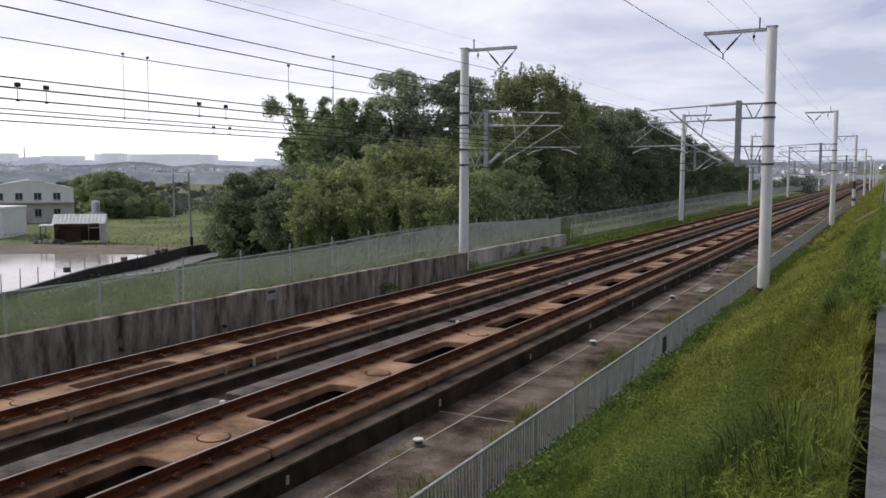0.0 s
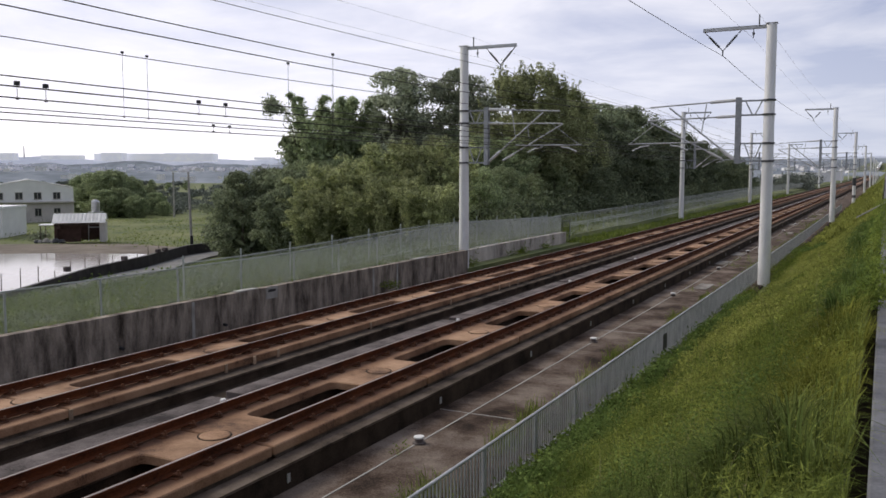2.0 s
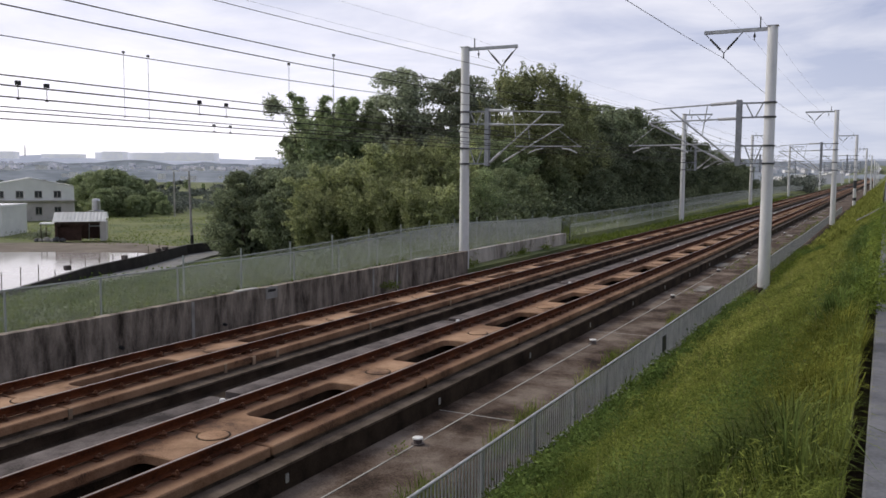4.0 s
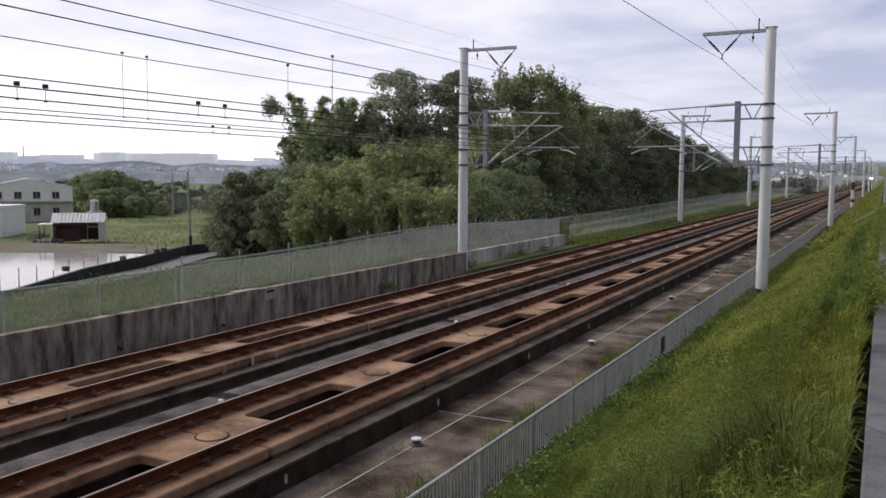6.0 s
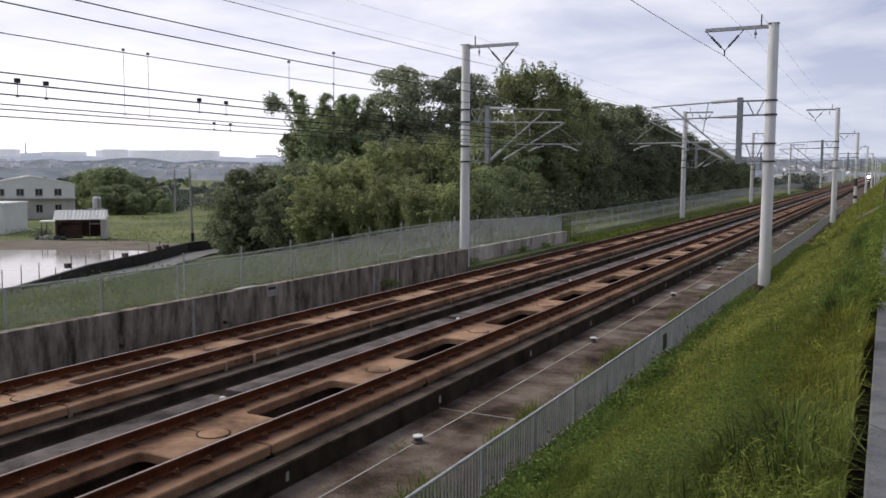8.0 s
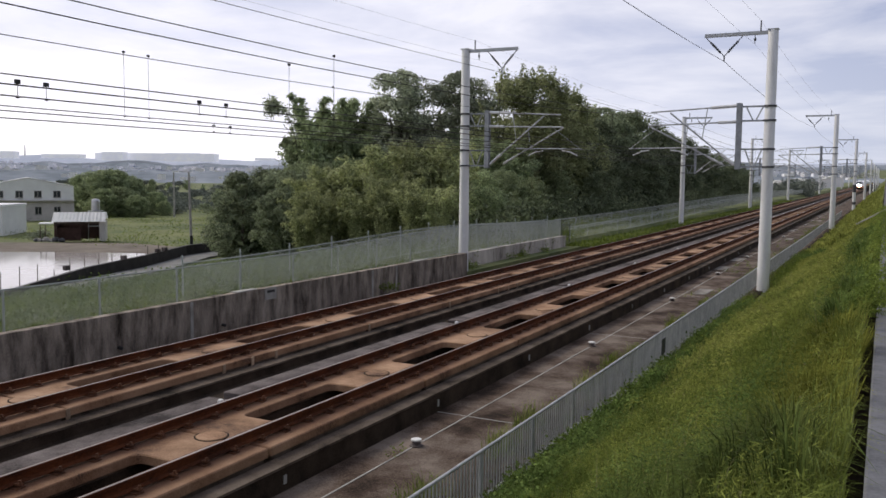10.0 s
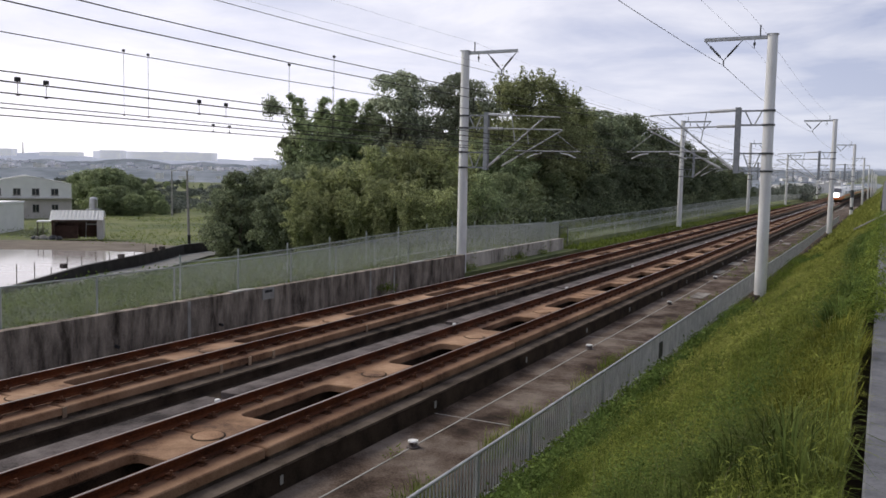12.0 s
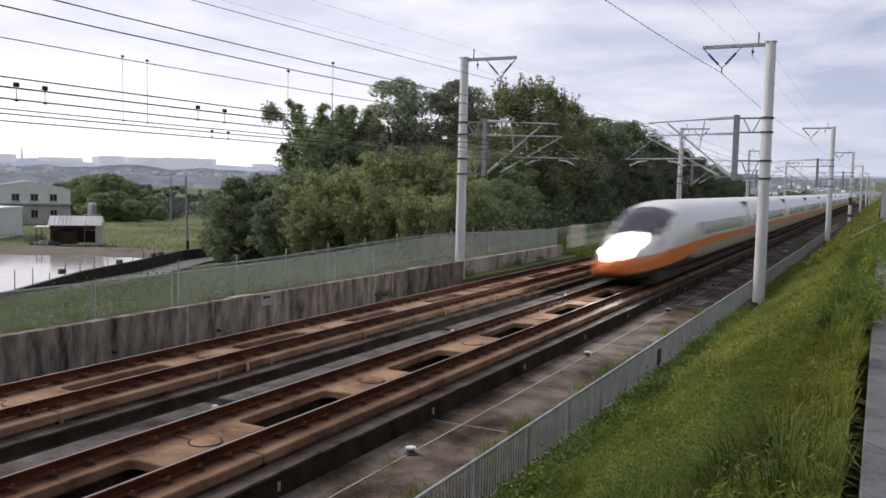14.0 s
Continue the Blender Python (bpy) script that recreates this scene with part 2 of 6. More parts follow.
M["road"] = mat("worn_farm_road", (0.13, 0.13, 0.128), (0.24, 0.24, 0.235), 0.6, 0.9, bump=0.1)
M["mud"] = mat("bare_brown_soil", (0.11, 0.09, 0.07), (0.21, 0.18, 0.145), 0.4, 0.95, bump=0.3)
M["render_wall"] = mat("pale_green_rendered_wall", (0.72, 0.73, 0.71), (0.82, 0.83, 0.81), 0.6, 0.9)
M["grey_wall"] = mat("grey_rendered_wall", (0.46, 0.435, 0.41), (0.60, 0.57, 0.54), 0.6, 0.9)
M["roof"] = mat("white_sheet_metal_roof", (0.80, 0.81, 0.82), (0.9, 0.91, 0.92), 1.5, 0.5)
M["glass"] = mat("dark_window_glass", (0.02, 0.024, 0.028), (0.04, 0.045, 0.05), 1, 0.1, spec=0.6)
M["brick"] = mat("dark_red_brick_shed_wall", (0.05, 0.028, 0.022), (0.10, 0.055, 0.045), 2, 0.9, bump=0.2)
M["inox"] = mat("stainless_tank_steel", (0.45, 0.45, 0.46), (0.6, 0.6, 0.61), 3, 0.3, 0.8)
# Distance haze is painted into these base colours, bluer and paler further off.
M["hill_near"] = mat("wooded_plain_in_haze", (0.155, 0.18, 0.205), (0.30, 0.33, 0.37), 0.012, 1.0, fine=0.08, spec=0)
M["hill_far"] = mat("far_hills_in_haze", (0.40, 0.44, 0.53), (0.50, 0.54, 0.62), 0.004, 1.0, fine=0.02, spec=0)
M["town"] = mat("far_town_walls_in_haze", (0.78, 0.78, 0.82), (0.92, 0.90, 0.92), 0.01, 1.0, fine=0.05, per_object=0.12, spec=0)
# Emission stands in for haze over the plateau blocks; they hold no lamps.
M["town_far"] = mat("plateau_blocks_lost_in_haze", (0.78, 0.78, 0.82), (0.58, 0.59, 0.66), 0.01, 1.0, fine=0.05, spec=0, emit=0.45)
M["t_white"] = mat("white_train_paint", (0.78, 0.765, 0.72), (0.85, 0.84, 0.80), 0.6, 0.3, local=True, spec=0.5)
M["t_orange"] = mat("orange_train_paint", (0.84, 0.21, 0.045), (0.92, 0.25, 0.06), 0.6, 0.35, local=True, spec=0.5)
# The warm tint paints the rusty track's reflection onto the skirt.
M["t_grey"] = mat("warm_grey_train_skirt", (0.40, 0.32, 0.245), (0.52, 0.42, 0.33), 0.8, 0.4, local=True)
M["t_dark"] = mat("dark_underframe", (0.02, 0.019, 0.018), (0.05, 0.045, 0.04), 2, 0.7, local=True)
M["t_glass"] = mat("tinted_train_glass", (0.03, 0.028, 0.03), (0.055, 0.05, 0.055), 1, 0.08, local=True, spec=0.7)
# Glow for the glare spread over the nose, far larger than the lamp.
M["lamp"] = mat("lit_headlight_lens", (1, 0.97, 0.9), (1, 0.97, 0.92), 1, 0.3, local=True, emit=9)
M["beam"] = mat("headlight_projector", (1, 0.97, 0.9), (1, 0.97, 0.92), 1, 0.3, local=True, emit=1700)
M["t_pane"] = mat("grey_train_side_glass", (0.20, 0.195, 0.155), (0.27, 0.262, 0.21), 1, 0.15, local=True, spec=0.6)
# Greyed base colour paints distance haze onto the far foliage.
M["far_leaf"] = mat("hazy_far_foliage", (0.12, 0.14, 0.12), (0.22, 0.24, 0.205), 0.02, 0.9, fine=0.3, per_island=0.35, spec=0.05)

# ---- mesh tools ----


def part(name, bm, material, parent=None, label="", smooth=False):
    me = bpy.data.meshes.new(name)
    bm.normal_update()
    if smooth:
        for f in bm.faces:
            f.smooth = True
    bm.to_mesh(me)
    bm.free()
    me.materials.append(material)
    ob = new(name, me)
    ob.parent = parent
    if label:
        ob["label"] = label
    return ob


def again(name, ob, parent, m, label=""):
    """Another object on the same mesh."""
    o = new(name, ob.data)
    o.parent = parent
    o.matrix_basis = m
    if label:
        o["label"] = label
    return o


def empty(name, x=0, y=0, z=0, rz=0):
    ob = new(name)
    ob.empty_display_size = 0.2
    ob.matrix_basis = pose(x, y, z, 0, 0, rz)
    return ob


def box(bm, x0, x1, y0, y1, z0, z1, bevel=0.0):
    vs = [bm.verts.new((x, y, z)) for z in (z0, z1) for y in (y0, y1) for x in (x0, x1)]
    fs = [bm.faces.new([vs[i] for i in f]) for f in ((0, 2, 3, 1), (4, 5, 7, 6), (0, 1, 5, 4), (2, 6, 7, 3), (0, 4, 6, 2), (1, 3, 7, 5))]
    if bevel:
        es = list({e for f in fs for e in f.edges})
        bmesh.ops.bevel(bm, geom=es, offset=bevel, segments=1, affect="EDGES", profile=0.5)
    return bm


def tube(bm, p0, p1, r0, r1=None, n=8, caps=True):
    r1 = r0 if r1 is None else r1
    p0, p1 = Vector(p0), Vector(p1)
    d = (p1 - p0).normalized()
    a = d.orthogonal().normalized()
    b = d.cross(a)
    rings = []
    for p, r in ((p0, r0), (p1, r1)):
        rings.append([bm.verts.new(p + r * (math.cos(2 * math.pi * i / n) * a + math.sin(2 * math.pi * i / n) * b)) for i in range(n)])
    for i in range(n):
        bm.faces.new((rings[0][i], rings[0][(i + 1) % n], rings[1][(i + 1) % n], rings[1][i]))
    if caps:
        bm.faces.new(rings[0][::-1])
        bm.faces.new(rings[1])
    return bm


def polytube(bm, pts, r, n=6):
    """One bent pipe through all the points."""
    rings = []
    for i, p in enumerate(pts):
        d = (Vector(pts[min(i + 1, len(pts) - 1)]) - Vector(pts[max(i - 1, 0)])).normalized()
        a = d.cross(Vector((0, 0, 1))).normalized()
        b = d.cross(a)
        rings.append([bm.verts.new(Vector(p) + r * (math.cos(2 * math.pi * k / n) * a + math.sin(2 * math.pi * k / n) * b)) for k in range(n)])
    for ra, rb in zip(rings, rings[1:]):
        for k in range(n):
            bm.faces.new((ra[k], ra[(k + 1) % n], rb[(k + 1) % n], rb[k]))
    bm.faces.new(rings[0][::-1])
    bm.faces.new(rings[-1])
    bmesh.ops.recalc_face_normals(bm, faces=bm.faces)
    return bm


def lathe(bm, profile, n=16, cx=0, cy=0):
    """A turned body from (radius, height) pairs, closed at both ends."""
    rings = [[bm.verts.new((cx + r * math.cos(2 * math.pi * i / n), cy + r * math.sin(2 * math.pi * i / n), z)) for i in range(n)] for r, z in profile]
    for a, b in zip(rings, rings[1:]):
        for i in range(n):
            bm.faces.new((a[i], a[(i + 1) % n], b[(i + 1) % n], b[i]))
    bm.faces.new(rings[0][::-1])
    bm.faces.new(rings[-1])
    return bm


def lift(y):
    """The line climbs slowly far away."""
    return 2.0e-5 * max(0.0, min(y, 1300.0) - 450.0) ** 2 + 0.02 * max(0.0, y - 1300.0)


def swing(y):
    return 4.0e-6 * max(0.0, y - 450.0) ** 2


FAR = [450 + 50 * i for i in range(12)]


def sweep(bm, outline, ys):
    """Draw a closed (x, z) outline along the line."""
    rings = [[bm.verts.new((x + swing(y), y, z + lift(y))) for x, z in outline] for y in ys]
    n = len(outline)
    for a, b in zip(rings, rings[1:]):
        for i in range(n):
            bm.faces.new((a[i], b[i], b[(i + 1) % n], a[(i + 1) % n]))
    bm.faces.new(rings[0])
    bm.faces.new(rings[-1][::-1])
    bmesh.ops.recalc_face_normals(bm, faces=bm.faces)
    return bm


def mesh_from(name, verts, faces, material, parent=None, label="", smooth=False):
    me = bpy.data.meshes.new(name)
    me.from_pydata(verts, [], faces)
    me.materials.append(material)
    if smooth:
        me.polygons.foreach_set("use_smooth", [True] * len(me.polygons))
    ob = new(name, me)
    ob.parent = parent
    if label:
        ob["label"] = label
    return ob


def mesh_quads(name, v, nper, material, parent=None, label="", faces=None):
    """A mesh of many alike little faces from one array of corners, shape (count, nper, 3)."""
    count = v.shape[0]
    base = np.arange(count)[:, None] * nper
    faces = np.array(faces if faces is not None else [list(range(nper))])
    idx = (base[:, None, :] + faces[None]).reshape(-1)
    k = faces.shape[1]
    me = bpy.data.meshes.new(name)
    me.vertices.add(count * nper)
    me.vertices.foreach_set("co", v.reshape(-1).astype(np.float32))
    me.loops.add(len(idx))
    me.loops.foreach_set("vertex_index", idx.astype(np.int32))
    npoly = len(idx) // k
    me.polygons.add(npoly)
    me.polygons.foreach_set("loop_start", (np.arange(npoly) * k).astype(np.int32))
    me.update(calc_edges=True)
    me.validate()
    me.materials.append(material)
    ob = new(name, me)
    ob.parent = parent
    if label:
        ob["label"] = label
    return ob


# ---- ground ----
BANK_X0, BANK_X1, PATH_Z = 4.72, 9.21, 2.38


def smooth01(a, b, v):
    t = min(1.0, max(0.0, (v - a) / (b - a)))
    return t * t * (3 - 2 * t)


def ground_z(x, y):
    bed = -1.3 + lift(y)
    if x > (-9.2 if y < 38.1 else -10.15):
        return bed if x < 5 else (bed if x < 40 else bed + (-4 - bed) * smooth01(40, 90, x))
    top = -0.45 + lift(y)
    low = -4.3 + 0.2 * noise.noise((x * 0.05, y * 0.05, 0))
    # the tree bank stays higher along the line
    keep = 0.55 * smooth01(44, 70, y) * (1 - smooth01(-60, -30, -x - 85))
    s = smooth01(11.5, 42, -x) * (1 - keep * (1 - smooth01(42, 75, -x)))
    return top + (low - top) * s


def build_ground():
    xs = [-4400, -3000, -2000, -1300, -900, -600, -400, -300, -230, -180, -150, -130, -115] + [-105 + 3 * i for i in range(21)] + [-43 + 1.6 * i for i in range(21)] + [-10.25, -10.1, -9.3, -9.19, 0, 5, 20, 40, 60, 90, 200, 600, 1500, 4400]
    ys = [-4400, -1500, -500, -200, -80, -30] + [-10 + 5 * i for i in range(10)] + [38.0, 38.2] + [40 + 5 * i for i in range(24)] + [170 + 20 * i for i in range(15)] + [500, 600, 750, 900, 1100, 1300, 1500, 1700, 1900, 2400, 3200, 4400]
    verts = [(x, y, ground_z(x, min(y, 1900))) for y in ys for x in xs]
    n = len(xs)
    faces = [(j * n + i, j * n + i + 1, (j + 1) * n + i + 1, (j + 1) * n + i) for j in range(len(ys) - 1) for i in range(n - 1)]
    tagged(mesh_from("ground", verts, faces, M["earth"], smooth=True), "rough green grass fields below the railway embankment", "ground", kind="structure")


build_ground()

# ---- the line: beds, slabs, rails ----
TRACKS = (0.0, -4.5)
GAUGE = 0.7175
SLAB, Y_JOINT = 4.972, 10.11
LINE = [-60, 60, 200, 330] + FAR


def build_beds():
    for c in TRACKS:
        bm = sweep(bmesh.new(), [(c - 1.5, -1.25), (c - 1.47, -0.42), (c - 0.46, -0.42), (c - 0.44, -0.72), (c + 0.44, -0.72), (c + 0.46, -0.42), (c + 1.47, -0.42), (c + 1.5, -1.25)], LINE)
        tagged(part("track_bed", bm, M["bed"]), "rust stained concrete bed under the slabs, shade in its colour", "track bed", kind="structure")
        # Paler strip keeps the bed's top lighter than its darkened sides.
        for s in (-1, 1):
            bm = sweep(bmesh.new(), [(c + s * 1.19, -0.44), (c + s * 1.19, -0.395), (c + s * 1.50, -0.40), (c + s * 1.50, -0.44)], LINE)
            tagged(part("bed_ledge", bm, M["ledge"]), "grey worn concrete ledge along the track bed", "ledge", kind="structure")
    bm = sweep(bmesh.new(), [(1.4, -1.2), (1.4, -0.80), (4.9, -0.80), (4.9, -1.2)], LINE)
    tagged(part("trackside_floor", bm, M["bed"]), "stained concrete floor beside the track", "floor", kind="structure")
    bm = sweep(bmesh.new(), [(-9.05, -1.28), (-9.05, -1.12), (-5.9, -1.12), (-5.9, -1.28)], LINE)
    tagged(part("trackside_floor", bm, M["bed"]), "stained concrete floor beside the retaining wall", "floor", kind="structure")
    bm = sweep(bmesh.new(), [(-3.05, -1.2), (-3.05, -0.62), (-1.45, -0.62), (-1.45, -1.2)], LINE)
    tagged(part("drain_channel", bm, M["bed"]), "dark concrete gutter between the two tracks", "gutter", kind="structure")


build_beds()


def slab_mesh():
    """A frame-shaped slab with a rounded opening in its middle."""
    bm = bmesh.new()
    hw, hl, top, low = 1.17, SLAB / 2 - 0.025, -0.20, -0.345
    iw, il, r = 0.38, 1.33, 0.16

    def loop(w, l, rad, z):
        out = []
        for k, (sx, sy) in enumerate(((1, 1), (-1, 1), (-1, -1), (1, -1))):
            for j in range(5):
                a = math.pi / 2 * (k + j / 4)
                out.append(bm.verts.new((sx * (w - rad) + rad * math.cos(a), sy * (l - rad) + rad * math.sin(a), z)))
        return out

    rings = [loop(hw, hl, 0.03, low), loop(hw, hl, 0.03, top - 0.02), loop(hw - 0.02, hl - 0.02, 0.03, top), loop(iw + 0.015, il + 0.015, r, top), loop(iw, il, r, top - 0.02), loop(iw, il, r, low)]
    for a, b in zip(rings, rings[1:]):
        for i in range(20):
            bm.faces.new((a[i], a[(i + 1) % 20], b[(i + 1) % 20], b[i]))
    bmesh.ops.recalc_face_normals(bm, faces=bm.faces)
    return bm


def build_slabs():
    first = None
    stop = strip = None
    for c in TRACKS:
        row = tagged(empty("slab_track", c), "row of rust-stained precast slabs under the rails", "slab track", kind="structure")
        for k in range(-5, 62):
            y = Y_JOINT + SLAB * (k + 0.5)
            if first is None:
                first = part("track_slab", slab_mesh(), M["slab"], row)
                first.matrix_basis = pose(0, y, 0)
                stop = part("stopper", lathe(bmesh.new(), [(0.25, -0.40), (0.25, -0.195), (0.235, -0.182), (0.05, -0.18)], 20), M["slab"], row)
                stop.matrix_basis = pose(0, Y_JOINT, 0)
                ring = part("joint_ring", lathe(bmesh.new(), [(0.275, -0.40), (0.275, -0.192), (0.25, -0.192)], 20), M["bed"], row)
                ring.matrix_basis = pose(0, Y_JOINT, 0)
                pad = part("grout_pad", box(bmesh.new(), -0.33, 0.33, -SLAB / 2 + 0.1, SLAB / 2 - 0.1, -0.42, -0.34), M["ledge"], row)
                pad.matrix_basis = pose(0.8, y, 0)
            again("track_slab", first, row, pose(0, y, 0.0))
            again("grout_pad", pad, row, pose(0.8, y, 0))
            again("grout_pad", pad, row, pose(-0.8, y, 0))
            again("stopper", stop, row, pose(0, y - SLAB / 2, 0))
            again("joint_ring", ring, row, pose(0, y - SLAB / 2, 0))
            for s in ((1, -1) if c == TRACKS[1] else ()):
                for dy in ((0.0, -0.95, 0.85) if k % 3 == 1 else (0.0,)):
                    if strip is None:
                        strip = part("mortar_strip", box(bmesh.new(), -0.012, 0.018, -0.045, 0.045, -0.40, -0.205, 0.006), M["strip"], row)
                        ob = strip
                    else:
                        ob = again("mortar_strip", strip, row, pose(0, 0, 0))
                    ob.matrix_basis = pose(s * 1.17, y - SLAB / 2 + dy, 0, 0, 0, 0 if s > 0 else 180)
        for o in (first, stop, ring, pad):
            if o.parent == row and c == TRACKS[0]:
                o.matrix_basis = pose(0.8 if o == pad else 0, Y_JOINT + SLAB * (-6 + (0.5 if o in (first, pad) else 0)), 0)
        bm = sweep(bmesh.new(), [(-1.17, -0.40), (-1.17, -0.2), (1.17, -0.2), (1.17, -0.40)], [Y_JOINT + SLAB * 62 + 0.1] + FAR)
        part("far_slabs", bm, M["slab"], row)


def rail_outline(c):
    pts = [(0.0365, 0), (0.0365, -0.03), (0.010, -0.045), (0.009, -0.125), (0.073, -0.146), (0.073, -0.155)]
    pts = [(x, z - 0.004) for x, z in pts]
    return [(c + x, z) for x, z in pts] + [(c - x, z) for x, z in reversed(pts)]


def fastener_mesh():
    bm = box(bmesh.new(), -0.16, 0.16, -0.07, 0.07, -0.205, -0.178, 0.006)
    for s in (-1, 1):
        tube(bm, (s * 0.14, 0, -0.17), (s * 0.14, 0, -0.085), 0.022, n=6)
        tube(bm, (s * 0.14, 0, -0.15), (s * 0.14, 0, -0.125), 0.042, n=6)
        box(bm, min(s * 0.06, s * 0.17), max(s * 0.06, s * 0.17), -0.035, 0.035, -0.155, -0.13)
    return bm


def build_rails():
    fast = None
    for c in TRACKS:
        for s in (-1, 1):
            x = c + s * (GAUGE + 0.0365)
            thing = tagged(empty("rail"), "rusty steel running rail with a polished head", "rail", group="running rails")
            part("rail_body", sweep(bmesh.new(), rail_outline(x), LINE), M["rust"], thing)
            part("running_surface", sweep(bmesh.new(), [(x - 0.020, -0.004), (x - 0.016, 0.0), (x + 0.016, 0.0), (x + 0.020, -0.004)], LINE), M["head"], thing, "polished steel running surface")
            y = 5.0 + 0.31
            rest = bmesh.new()
            while y < 140:
                if y < 50:
                    if fast is None:
                        fast = part("fastener", fastener_mesh(), M["clip"], thing)
                        fast.matrix_basis = pose(x, y, 0)
                    else:
                        again("fastener", fast, thing, pose(x, y, 0))
                else:
                    box(rest, x - 0.16, x + 0.16, y - 0.07, y + 0.07, -0.205, -0.178)
                    for q in (-1, 1):
                        box(rest, x + q * 0.13 - 0.04, x + q * 0.13 + 0.04, y - 0.04, y + 0.04, -0.166, -0.09)
                y += SLAB / 8
            tagged(part("fastener_run", rest, M["clip"], thing), kind="stuff")


build_rails()


def build_median():
    """Median paving between the tracks, in lengths with open slots."""
    thing = tagged(empty("median_paving"), "grey concrete paving between the two tracks", "paving", kind="structure")
    base = None
    for k in range(-4, 40):
        y0 = 13.0 + 9.944 * (k - 1)
        if base is None:
            base = part("median_slab", box(bmesh.new(), -0.44, 0.44, 0.0, 9.944 - 0.42, -0.70, -0.42, 0.015), M["median"], thing)
            base.matrix_basis = pose(-1.9, y0, 0)
        else:
            again("median_slab", base, thing, pose(-1.9, y0, 0))


def build_floor_slabs():
    """The walkway slabs and the pale joint that runs along them."""
    thing = tagged(empty("walkway_paving"), "weathered concrete walkway slabs with pale mortar joints", "paving", kind="structure")
    near = far = None
    for k in range(-3, 32):
        y0 = 5.03 + 9.944 * (k - 1)
        if near is None:
            near = part("floor_slab", box(bmesh.new(), 1.52, 2.16, 0.02, 9.92, -0.82, -0.785), M["floor"], thing)
            far = part("floor_slab", box(bmesh.new(), 2.19, 4.65, 0.02, 9.92, -0.82, -0.788), M["floor"], thing)
            near.matrix_basis = far.matrix_basis = pose(0, y0, 0)
        else:
            again("floor_slab", near, thing, pose(0, y0, 0))
            again("floor_slab", far, thing, pose(0, y0, 0))
    part("mortar_joint", box(bmesh.new(), 2.16, 2.19, -25, 320, -0.82, -0.779), M["cap"], thing, "pale mortar joint")
    joint = None
    for k in range(-3, 32):
        y0 = 5.03 + 9.944 * (k - 1)
        if joint is None:
            joint = part("cross_joint", box(bmesh.new(), 1.52, 3.5, -0.012, 0.012, -0.82, -0.783), M["cap"], thing, "pale mortar joint across the walkway")
            joint.matrix_basis = pose(0, y0, 0)
        else:
            again("cross_joint", joint, thing, pose(0, y0, 0), "pale mortar joint across the walkway")


build_median()
build_floor_slabs()


def build_markers():
    proto = None
    for k in range(0, 26):
        y = 12.85 + 10.15 * k
        if proto is None:
            proto = tagged(empty("survey_marker", 2.2, y, -0.785), "white mushroom-shaped marker on a concrete base", "marker", group="survey markers")
            part("stem", lathe(bmesh.new(), [(0.12, 0), (0.12, 0.02), (0.078, 0.025), (0.074, 0.10)], 12), M["median"], proto)
            part("cap", lathe(bmesh.new(), [(0.092, 0.10), (0.096, 0.11), (0.092, 0.128), (0.02, 0.134)], 14), M["white"], proto, "white cap")
        else:
            copy_thing(proto, pose(2.2, y, -0.785))
        m = tagged(empty("median_marker", -1.78, y - 0.55, -0.42), "low white marker at the edge of a slot", "marker", group="median markers")
        part("cap", lathe(bmesh.new(), [(0.055, 0), (0.06, 0.05), (0.045, 0.075), (0.015, 0.08)], 12), M["white"], m)
    cover = None
    for x, y in ((2.75, 36.4), (1.85, 46.6), (1.85, 52.0), (2.75, 58.0), (1.85, 66.0), (2.75, 72.0), (1.9, 84.0), (2.8, 95.0), (2.8, 106.0), (1.9, 120.0)):
        if cover is None:
            cover = tagged(empty("pit_cover", x, y, -0.788), "pale concrete cover slab lying on the walkway", "cover slab", group="pit covers")
            part("slab", box(bmesh.new(), -0.28, 0.28, -0.95, 0.95, 0, 0.03, 0.01), M["cover"], cover)
        else:
            copy_thing(cover, pose(x, y, -0.788))
    ref = None
    for k in range(0, 26):
        y = 10.05 + SLAB * k
        if ref is None:
            ref = tagged(empty("reflector", 1.49, y, -0.62), "small white reflector plate on the bed's side", "reflector", group="bed reflectors")
            part("plate", box(bmesh.new(), 0, 0.02, -0.035, 0.035, -0.07, 0.07, 0.004), M["cap"], ref)
        else:
            copy_thing(ref, pose(1.49, y, -0.62))


build_markers()


